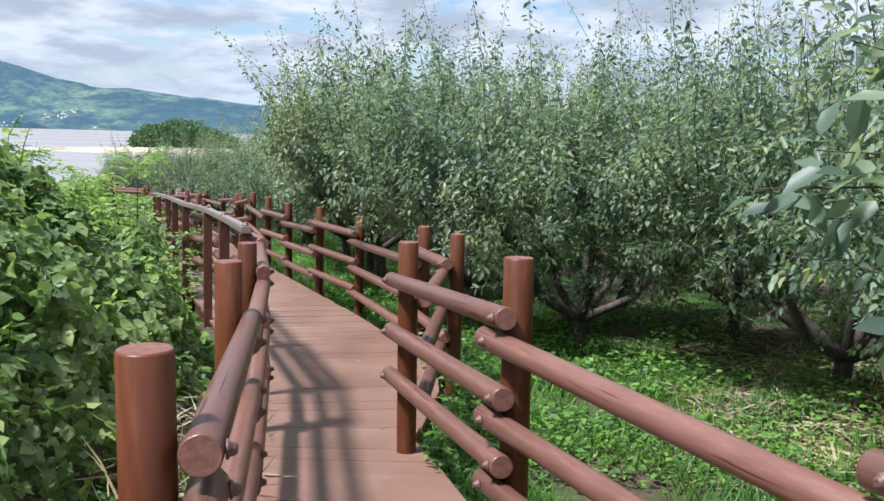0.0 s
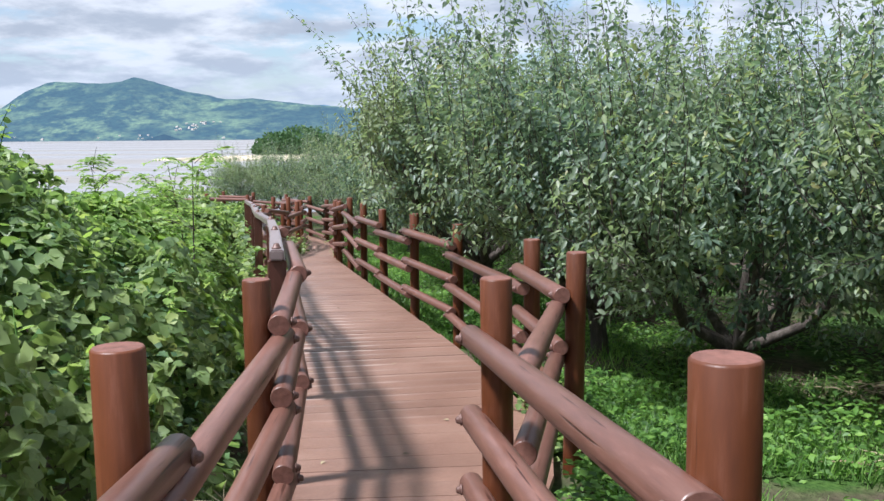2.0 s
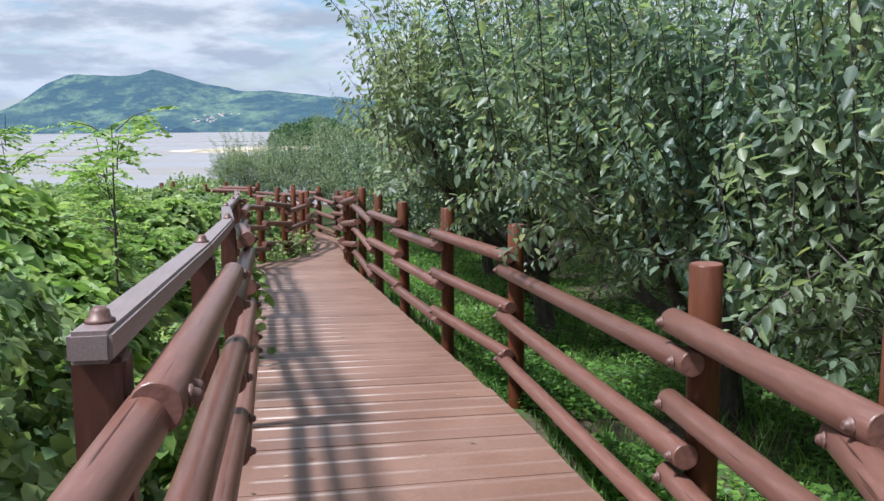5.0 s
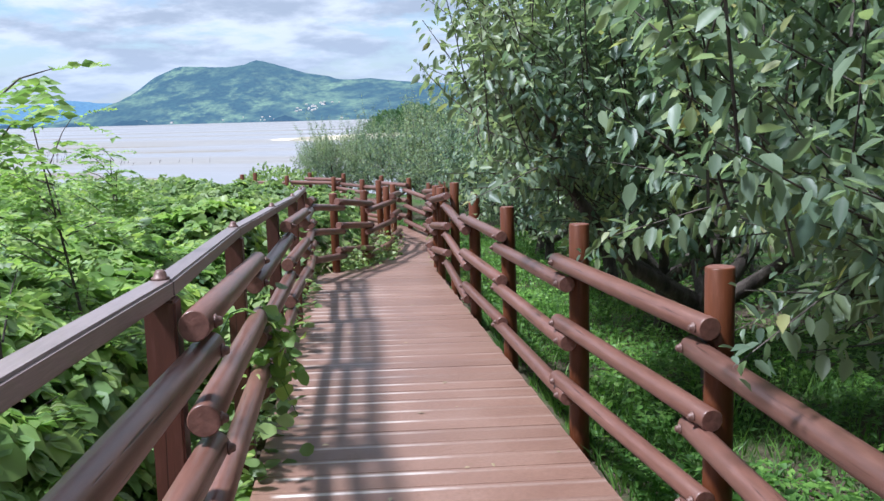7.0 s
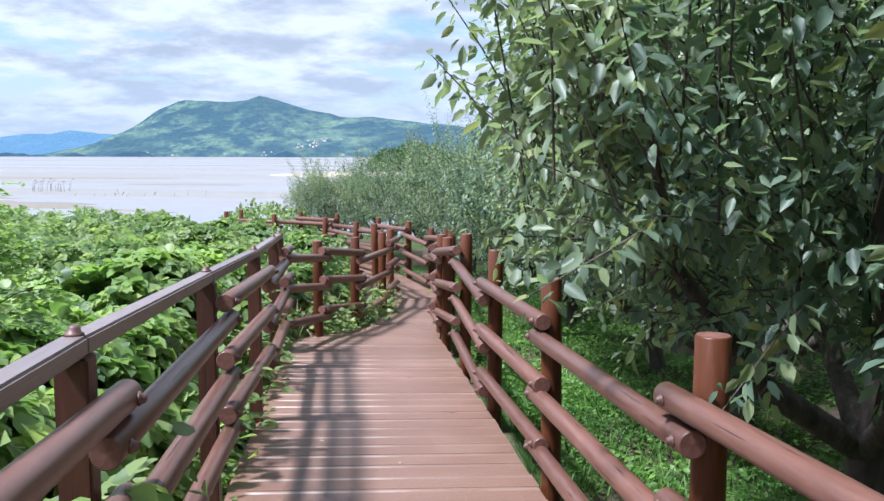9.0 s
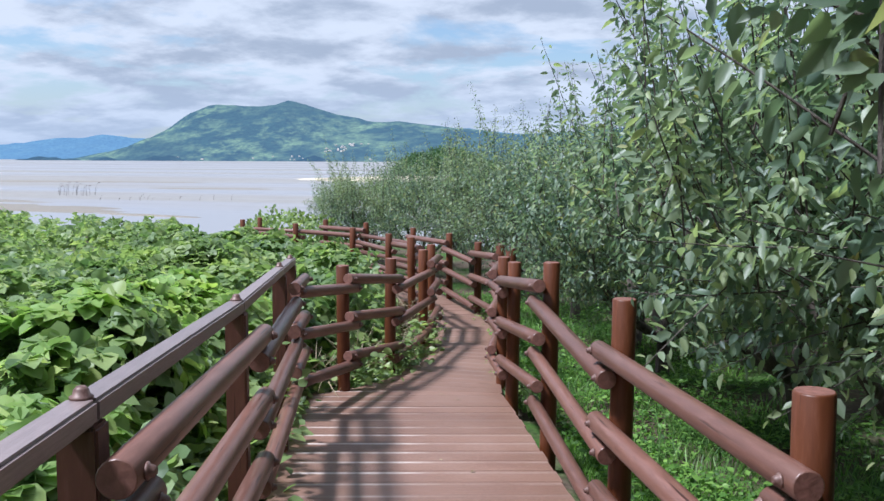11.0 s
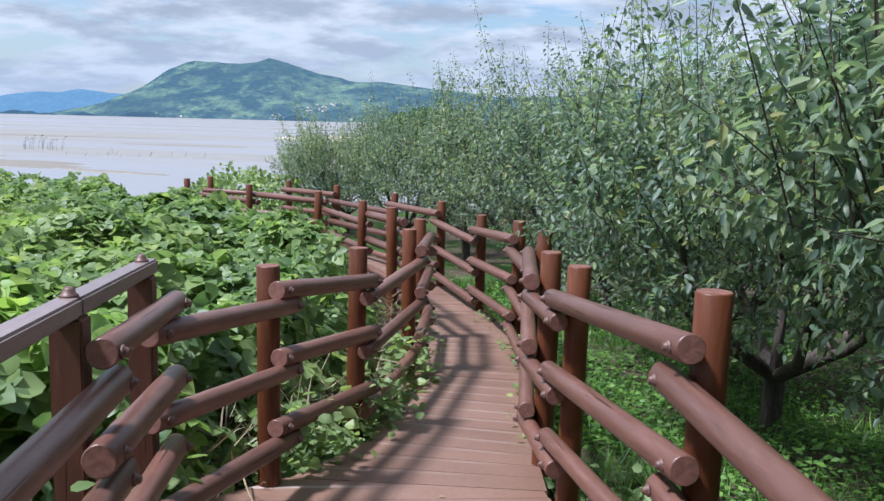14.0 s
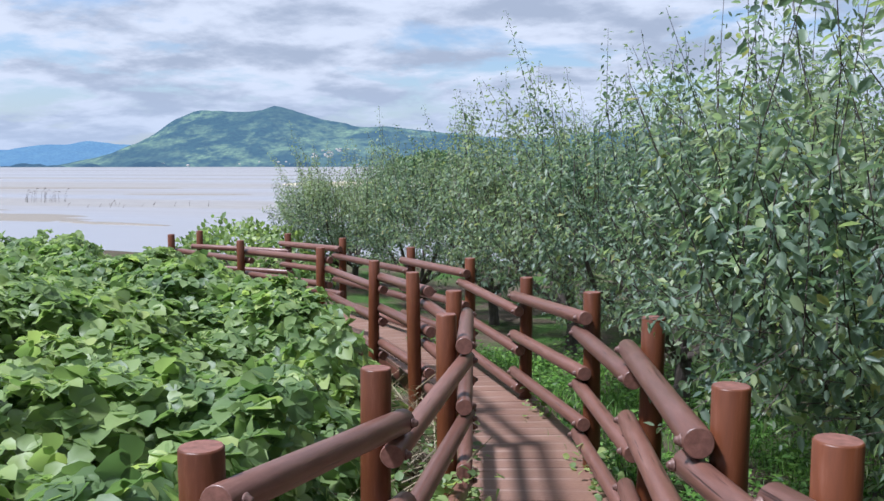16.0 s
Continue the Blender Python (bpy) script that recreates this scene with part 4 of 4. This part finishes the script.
def floor_plants(name, label, count, dmin, dmax, y0, y1, size, seed, mat, shape, lift, upright, wide, clump=1.0, bare=-0.32):
    rng = np.random.default_rng(seed)
    y = rng.uniform(y0, y1, count)
    d = dmin + (dmax - dmin) * rng.random(count) ** 1.4
    x = np.interp(y, RY, RX) + d
    z = np.array([ground_z(a, b) for a, b in zip(x, y)])
    lump = np.array([noise.noise(Vector((a * clump, b * clump, seed))) for a, b in zip(x, y)])
    keep = lump > np.where(d > 2.3, bare, -0.32) + 0.2 * rng.random(count)
    x, y, z, lump = x[keep], y[keep], z[keep], lump[keep]
    n = len(x)
    base = np.stack([x, y, z + lift * rng.random(n) * np.clip(0.55 + lump, 0.2, 1.3)], 1)
    yaw = rng.uniform(0, 2 * math.pi, n)
    along = np.stack([np.cos(yaw), np.sin(yaw), rng.uniform(*upright, n)], 1)
    up = np.array([0, 0, 1]) + rng.normal(0, 0.35, (n, 3))
    ln = rng.uniform(*size, n)
    me = leaf_cloud(name, base, along, up, ln, ln * wide, mat, shape)
    return tagged(new(name, me), label, "plants", kind="stuff")


floor_plants("grass", "bright green grass tufts between the railing and the orchard", 46000, 0.05, 6.5, -1.5, 8.0, (0.07, 0.19), 21, M_WEED, BLADE, 0.02, (1.0, 3.0), 0.06, 1.1, -0.12)
floor_plants("weeds", "low broad-leaved green weeds on the orchard floor", 58000, 0.03, 7.5, -1.0, 10.0, (0.03, 0.075), 22, M_WEED, DIAMOND, 0.30, (-0.4, 0.5), 0.6, 0.9, -0.10)
floor_plants("weeds", "low green weeds under the pear trees", 42000, 0.03, 4.5, 9.0, 25.0, (0.035, 0.07), 23, M_WEED, DIAMOND, 0.26, (-0.4, 0.5), 0.6, 0.9)
floor_plants("grass", "green grass along the foot of the railing", 22000, -0.03, 2.5, 6.0, 25.0, (0.08, 0.20), 24, M_WEED, BLADE, 0.02, (1.0, 3.0), 0.06, 1.1)
floor_plants("dry_brush", "dry pale prunings lying on the orchard floor", 4200, 1.8, 6.5, 1.5, 8.0, (0.15, 0.6), 25, M_DRY, BLADE, 0.10, (-0.05, 0.12), 0.045, 0.6)


def edge_weeds(name, label, count, line, seed, height, spread, size):
    """Weeds crowding over the edge of the deck along a line of points."""
    rng = np.random.default_rng(seed)
    t = rng.uniform(0, len(line) - 1.001, count)
    i = t.astype(int)
    f = (t - i)[:, None]
    pts = np.array(line)
    p = pts[i] * (1 - f) + pts[i + 1] * f + rng.normal(0, spread, (count, 2))
    z = np.array([deck_z(b) for b in p[:, 1]]) - 0.08 + height * rng.random(count) ** 1.3 * np.clip(1 + np.sin(t * 5.0), 0.3, 2) / 1.6
    yaw = rng.uniform(0, 6.28, count)
    along = np.stack([np.cos(yaw), np.sin(yaw), rng.uniform(-0.5, 0.7, count)], 1)
    ln = rng.uniform(*size, count)
    me = leaf_cloud(name, np.column_stack([p, z]), along, np.array([0, 0, 1]) + rng.normal(0, 0.5, (count, 3)), ln, ln * 0.8, M_VINE, ROUND)
    return tagged(new(name, me), label, "weeds", kind="stuff")


edge_weeds("edge_weeds", "weeds and vine leaves creeping over the edge of the deck", 1700, [(-5.35, 16.85), (-5.2, 17.4), (-5.2, 18.2), (-5.45, 19.3), (-5.85, 20.7)], 31, 0.34, 0.10, (0.035, 0.09))
edge_weeds("edge_weeds", "vine leaves pushing between the handrail posts", 1900, [(-2.6, 9.2), (-3.6, 11.3), (-4.2, 12.9), (-4.95, 14.7), (-5.4, 15.9)], 32, 0.75, 0.09, (0.05, 0.11))
edge_weeds("edge_weeds", "small weeds at the foot of the orchard railing", 900, [(-3.45, 16.6), (-4.2, 17.6), (-4.45, 18.9), (-4.85, 20.3), (-5.6, 22.2)], 33, 0.25, 0.05, (0.03, 0.06))

edge_weeds("edge_weeds", "small weed leaves at the foot of the orchard railing's corner", 260, [(0.47, 5.35), (0.40, 5.7), (0.24, 6.15)], 34, 0.36, 0.05, (0.03, 0.07))

# a trailing sprig of vine grown through the handrail
sprig = tagged(new("vine_sprig"), "yellow-green kudzu sprig trailing through the handrail", "vine", kind="stuff")
srng = np.random.default_rng(36)
stems, B, A = bmesh.new(), [], []
for k in range(9):
    p = np.array([-2.66, 9.45, deck_z(9.45) + 0.62]) + srng.normal(0, (0.05, 0.16, 0.08))
    d = unit(np.array([srng.uniform(0.1, 0.9), srng.normal(0, 0.7), srng.uniform(-0.7, 0.3)]))
    ln = srng.uniform(0.16, 0.34)
    pts = np.array([p + d * ln * f + np.array([0, 0, -0.18]) * f * f for f in np.linspace(0, 1, 7)])
    tube(stems, [p - d * 0.08 - (0, 0, 0.05), *pts[::2]], [0.004, 0.004, 0.003, 0.003, 0.002], 4)
    B.append(pts)
    A.append(srng.normal(0, 1, (7, 3)) * (1, 1, 0.3) + (0, 0, -0.4))
part("stems", stems, M_WEED, sprig, "", True)
B, A = np.concatenate(B), np.concatenate(A)
ln = srng.uniform(0.05, 0.115, len(B))
lv = new("leaves", leaf_cloud("leaves", B, A, np.array([0, 0, 1]) + srng.normal(0, 0.4, B.shape), ln, ln * 0.88, M_YOUNG, ROUND))
lv.parent = sprig

# dry stalks in the gap under the first railing
rng = np.random.default_rng(44)
m = 1200
y = rng.uniform(-0.6, 4.2, m)
x = np.interp(y, EDGE_Y, EDGE_X) - rng.uniform(-0.05, 0.6, m)
base = np.column_stack([x, y, deck_zs(y) - 0.35 + 0.5 * rng.random(m)])
yaw = rng.uniform(0, 6.28, m)
ln = rng.uniform(0.12, 0.4, m)
tagged(new("dry_stalks", leaf_cloud("dry_stalks", base, np.stack([np.cos(yaw), np.sin(yaw), rng.uniform(-0.2, 1.2, m)], 1), rng.normal(0, 1, (m, 3)), ln, ln * 0.03 + 0.004, M_DRY, BLADE)),
       "dry pale stalks and grass under the railing", "dry stalks", kind="stuff")

# dry stems tangled at the foot of the curved railing
m = 900
y = rng.uniform(16.3, 21.6, m)
x = np.interp(y, [16.3, 17.75, 19.3, 20.6, 21.6], [-5.40, -5.27, -5.46, -5.80, -6.40]) - rng.uniform(-0.06, 0.42, m)
base = np.column_stack([x, y, deck_zs(y) - 0.15 + 0.40 * rng.random(m)])
yaw = rng.uniform(0, 6.28, m)
ln = rng.uniform(0.10, 0.34, m)
tagged(new("dry_stalks", leaf_cloud("dry_stalks", base, np.stack([np.cos(yaw), np.sin(yaw), rng.uniform(-0.4, 1.2, m)], 1), rng.normal(0, 1, (m, 3)), ln, ln * 0.02 + 0.004, M_DRY, BLADE)),
       "dry brown stems tangled among the vines at the railing's foot", "dry stalks", kind="stuff")

# rounded shrub behind the far corner of the railing
shrub = tagged(new("shrub"), "rounded green shrub behind the far railing corner", "shrub")
rng = np.random.default_rng(55)
n = 3000
v = unit(rng.normal(0, 1, (n, 3)) * (1, 1, 0.8) + (0, 0, 0.35))
p = v * (np.array([1.7, 1.2, 1.0]) * (0.72 + 0.28 * rng.random((n, 1)))) * np.array([1 + 0.2 * noise.noise(Vector(a * 2.5)) for a in v])[:, None] + (0, 0, 0.25)
ln = rng.uniform(0.08, 0.14, n)
sc = new("crown", leaf_cloud("crown", p, v + rng.normal(0, 0.8, (n, 3)), v + rng.normal(0, 0.5, (n, 3)), ln, ln * 0.7, M_VINE, OVATE))
sc.parent = shrub
bm = bmesh.new()
for a in range(5):
    tube(bm, [(0, 0, -0.3), (0.35 * math.cos(a * 1.3), 0.3 * math.sin(a * 1.3), 0.3), (0.9 * math.cos(a * 1.3), 0.7 * math.sin(a * 1.3), 0.75)], [0.03, 0.02, 0.006], 6)
part("stem", bm, M_BARK, shrub, "", True)
shrub.matrix_basis = pose(-12.5, 29.9, ground_z(-12.5, 29.9) - 0.02)

# ---- far shore: islet, stakes, village ----


def islet(x, y, label):
    spit = tagged(new("sand_spit"), "low tan sand spit at the edge of the flat", "sand spit", kind="structure")
    vs, fs = [], []
    for j in range(9):
        for i in range(24):
            a = 2 * math.pi * i / 24
            r = j / 8
            vs.append((x + 10 + 46 * r * math.cos(a), y + 22 * r * math.sin(a), -3.3 + 1.3 * (1 - r * r) ** 0.8 + 0.15 * math.sin(i * 2.1 + j)))
    for j in range(8):
        for i in range(24):
            fs.append((j * 24 + i, j * 24 + (i + 1) % 24, (j + 1) * 24 + (i + 1) % 24, (j + 1) * 24 + i))
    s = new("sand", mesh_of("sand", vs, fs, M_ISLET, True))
    s.parent = spit
    rng = np.random.default_rng(61)
    for cx, cy, r, h in ((-4.5, 0, 4.6, 5.0), (0.5, 1, 5.2, 6.2), (5.2, 0, 4.0, 4.6), (9.0, 1, 3.0, 3.2), (-8.2, 1, 2.6, 2.8)):
        tree = tagged(new("islet_tree"), label, "tree", "islet trees")
        bm = bmesh.new()
        tube(bm, [(0, 0, -0.4), (0.1, 0, h * 0.4), (0.2, 0.1, h * 0.8)], [0.3, 0.2, 0.06], 7)
        part("trunk", bm, M_BARK, tree, "", True)
        n = 2600
        v = unit(rng.normal(0, 1, (n, 3)))
        lump = np.array([1 + 0.25 * noise.noise(Vector(a * 2.2 + cx)) for a in v])
        p = v * (np.array([r, r, h * 0.48]) * (0.7 + 0.3 * rng.random((n, 1)))) * lump[:, None] + (0, 0, h * 0.52)
        ln = rng.uniform(0.35, 0.7, n)
        c = new("crown", leaf_cloud("crown", p, v + rng.normal(0, 0.7, (n, 3)), rng.normal(0, 1, (n, 3)), ln, ln * 0.7, M_BUSH, SIMPLE))
        c.parent = tree
        tree.matrix_basis = pose(x + cx, y + cy, -2.4)


def mud_bar(x, y, half_length, half_width, turn, seed):
    """A bare bank of mud or sand lying a hand's breadth above the water, with a ragged outline."""
    k = 40
    vs, fs = [(0, 0, 0.10)], []
    for ring, (r, z) in enumerate(((0.45, 0.10), (0.8, 0.06), (1.0, -0.06))):
        for i in range(k):
            a = 2 * math.pi * i / k
            q = 1 + 0.45 * noise.fractal(Vector((math.cos(a) * 2.2 + seed, math.sin(a) * 2.2, seed * 0.7)), 0.8, 2.0, 4)
            vs.append((half_length * r * q * math.cos(a), half_width * r * q * math.sin(a), z))
    fs += [(0, 1 + i, 1 + (i + 1) % k) for i in range(k)]
    for ring in (0, 1):
        fs += [(1 + ring * k + i, 1 + (ring + 1) * k + i, 1 + (ring + 1) * k + (i + 1) % k, 1 + ring * k + (i + 1) % k) for i in range(k)]
    bar = tagged(new("mud_bar", mesh_of("mud_bar", vs, fs, M_MUD, True)), "low brown mud bank lying bare in the shallow water", "mud bank", kind="structure")
    bar.matrix_basis = pose(x, y, -3.0, 0, 0, turn)


for row in ((-62, 73.5, 15, 5.5, -8, 1.0), (-80, 83.5, 14, 4.0, -6, 2.0), (-44, 68.5, 5, 0.7, -10, 3.0), (-73, 125, 10, 2.6, 8, 4.0), (-100, 104, 12, 2.0, -5, 5.0), (-120, 150, 30, 5.0, 10, 6.0)):
    mud_bar(*row)

islet(-59, 190, "rounded dark green shore tree on the sand spit")

stakes = tagged(new("reed_stakes"), "thin dark stakes and reeds standing in the shallow water", "stakes", kind="stuff")
bm = bmesh.new()
rng = np.random.default_rng(71)
for k in range(34):
    clump = k < 20
    px, py = (-74 + rng.normal(0, 1.9), 98 + rng.normal(0, 1.5)) if clump else (-62 + rng.normal(0, 4.5), 92 + rng.normal(0, 2.0))
    h = rng.uniform(0.6, 1.5) if clump else rng.uniform(0.3, 0.7)
    tip = (px + rng.normal(0.25, 0.25), py, -3 + h)
    tube(bm, [(px, py, -3.2), (px + (tip[0] - px) * 0.4, py, -3 + h * 0.6), tip], [0.022, 0.016, 0.010], 4)
    if clump and k % 2:
        tube(bm, [tip, (tip[0] + 0.16, py, tip[2] + 0.10), (tip[0] + 0.38, py, tip[2] + 0.02)], [0.012, 0.035, 0.008], 4)
part("stems", bm, M_BARK, stakes)


def house_meshes():
    wall, roof = bmesh.new(), bmesh.new()
    bmesh.ops.create_cube(wall, size=1.0)
    bmesh.ops.scale(wall, vec=(10, 7, 4), verts=wall.verts)
    bmesh.ops.translate(wall, vec=(0, 0, 2), verts=wall.verts)
    v = [roof.verts.new(c) for c in ((-5.5, -4, 4), (5.5, -4, 4), (5.5, 4, 4), (-5.5, 4, 4), (-5.5, 0, 6.2), (5.5, 0, 6.2))]
    for f in ((0, 1, 5, 4), (2, 3, 4, 5), (0, 4, 3), (1, 2, 5), (0, 3, 2, 1)):
        roof.faces.new([v[i] for i in f])
    return wall, roof


hw, hr = house_meshes()
house = tagged(new("house"), "small pale house of a village across the bay", "house", "village across the bay")
part("wall", hw, M_WALL, house)
part("roof", hr, M_ROOF, house)
hrng = random.Random(9)
spots = [(-780 + hrng.gauss(0, 26), hrng.uniform(16, 36)) for k in range(20)] + [(hrng.uniform(-1200, -650), hrng.uniform(0, 8)) for k in range(12)]
for k, (hx, hz) in enumerate(spots):
    s = hrng.uniform(0.3, 0.6)
    m = pose(hx, 1990 - 260 * (1 - ((hz + 6) / 112) ** 1.176), hz - 1, 0, 0, hrng.uniform(-40, 40)) @ Matrix.Diagonal((s, s, s, 1))
    if k == 0:
        house.matrix_basis = m
    else:
        copy_thing(house, m).matrix_basis = m

# ---- boardwalk deck, board by board ----
STATIONS = [((0.98, -4.6), (3.45, -4.2)), ((0.10, 0.05), (1.55, 0.25)), ((-0.30, 2.05), (0.80, 2.05)), ((-0.57, 3.5), (0.36, 3.55)), ((-0.80, 4.4), (0.46, 4.75)), ((-1.06, 5.2), (0.42, 5.65)),
            ((-1.38, 6.08), (0.06, 6.68)), ((-1.98, 7.72), (-0.52, 8.30)), ((-5.20, 15.64), (-3.68, 16.24)), ((-5.48, 16.36), (-4.0, 17.02)), ((-5.24, 16.80), (-4.03, 17.10))]
NARROW = [((-5.225, 16.812), (-4.03, 17.108)), ((-5.08, 17.55), (-4.18, 17.62)), ((-5.36, 18.75), (-4.47, 18.85)), ((-5.62, 19.75), (-4.74, 20.05)), ((-6.02, 21.1), (-5.18, 21.45)),
          ((-6.62, 22.5), (-5.82, 22.85)), ((-7.45, 23.75), (-6.70, 24.15)), ((-8.75, 25.3), (-8.0, 25.95)), ((-10.3, 26.3), (-9.75, 27.3)), ((-12.1, 27.0), (-12.3, 28.15))]
deck = tagged(new("boardwalk_deck"), "red-brown ribbed decking boards laid across the boardwalk", "boardwalk", kind="structure")
beam_mat = M_SQUARE


def plank(a, b, c, d, parent, lift):
    """A board with corners a, b (near edge, left to right) and d, c (far edge)."""
    th = 0.032
    q = [Vector((*p, deck_z(p[1]) + lift)) for p in (a, b, c, d)]
    n0 = Vector((0, 0, 1))
    inset = 0.0016
    cen = sum(q, Vector()) / 4
    top = [p + (cen - p).normalized() * inset * 1.4 for p in q]
    vs = [p - n0 * th for p in q] + [p - n0 * 0.004 for p in q] + top
    fs = [(0, 3, 2, 1), (8, 9, 10, 11)]
    for k in range(4):
        j = (k + 1) % 4
        fs += [(k, j, 4 + j, 4 + k), (4 + k, 4 + j, 8 + j, 8 + k)]
    me = bpy.data.meshes.new("plank")
    me.from_pydata([tuple(v - cen) for v in vs], [], fs)
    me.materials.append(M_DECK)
    uv = me.uv_layers.new(name="plank")
    ux = (q[1] - q[0]).normalized()
    uy = Vector((-ux.y, ux.x, 0))
    for poly in me.polygons:
        for li in poly.loop_indices:
            r = vs[me.loops[li].vertex_index] - q[0]
            uv.data[li].uv = (r.dot(ux), r.dot(uy))
    ob = new("plank", me)
    ob.location = cen
    ob.parent = parent


prng = random.Random(77)
for stations in (STATIONS, NARROW):
    for (l0, r0), (l1, r1) in zip(stations, stations[1:]):
        l0, r0, l1, r1 = (Vector(p) for p in (l0, r0, l1, r1))
        length = ((l0 + r0) / 2 - (l1 + r1) / 2).length
        k = max(1, round(length / 0.215))
        gap = 0.0013 / length
        for i in range(k):
            s, e = i / k + gap, (i + 1) / k - gap
            jl, jr = prng.uniform(-0.008, 0.008), prng.uniform(-0.008, 0.008)
            x = (r0 - l0).normalized()
            plank(l0.lerp(l1, s) + x * jl, r0.lerp(r1, s) + x * jr, r0.lerp(r1, e) + x * jr, l0.lerp(l1, e) + x * jl, deck, prng.uniform(-0.0015, 0.0015))

# bearers under the boards, along both edges
for stations in (STATIONS, NARROW):
    for side in (0, 1):
        for s0, s1 in zip(stations, stations[1:]):
            inner0, inner1 = Vector(s0[side]).lerp(Vector(s0[1 - side]), 0.03), Vector(s1[side]).lerp(Vector(s1[1 - side]), 0.03)
            a, b = Vector((*inner0, deck_z(inner0.y) - 0.105)), Vector((*inner1, deck_z(inner1.y) - 0.105))
            d = b - a
            bm = bmesh.new()
            bmesh.ops.create_cube(bm, size=1.0)
            bmesh.ops.scale(bm, vec=(0.05, 0.13, d.length), verts=bm.verts)
            bmesh.ops.bevel(bm, geom=list(bm.edges), offset=0.004, segments=1, affect="EDGES")
            ob = part("bearer", bm, M_SQUARE, None)
            xx = Vector((d.y, -d.x, 0)).normalized()
            zz = d.normalized()
            ob.matrix_world = Matrix.Translation((a + b) / 2) @ Matrix((xx, zz.cross(xx), zz)).transposed().to_4x4()
            ob.parent = deck

# a few fallen leaves on the boards
frng = np.random.default_rng(91)
n = 60
t = frng.uniform(0.5, 16.5, n)
lx = np.interp(t, [0, 4.4, 15.64, 17], [0.1, -0.8, -5.2, -5.4])
fx = lx + frng.uniform(0.1, 1.0, n) * np.where(t > 5, 1.45, 0.95)
fy = t + (fx - lx) * 0.38
yaw = frng.uniform(0, 6.28, n)
ln = frng.uniform(0.02, 0.055, n)
tagged(new("fallen_leaves", leaf_cloud("fallen_leaves", np.column_stack([fx, fy, deck_zs(fy) + 0.006]), np.column_stack([np.cos(yaw), np.sin(yaw), frng.uniform(0, 0.1, n)]),
       np.array([0, 0, 1]) + frng.normal(0, 0.1, (n, 3)), ln, ln * 0.5, M_DRY, SIMPLE)), "curled dry leaves scattered over the deck boards", "leaves", kind="stuff")
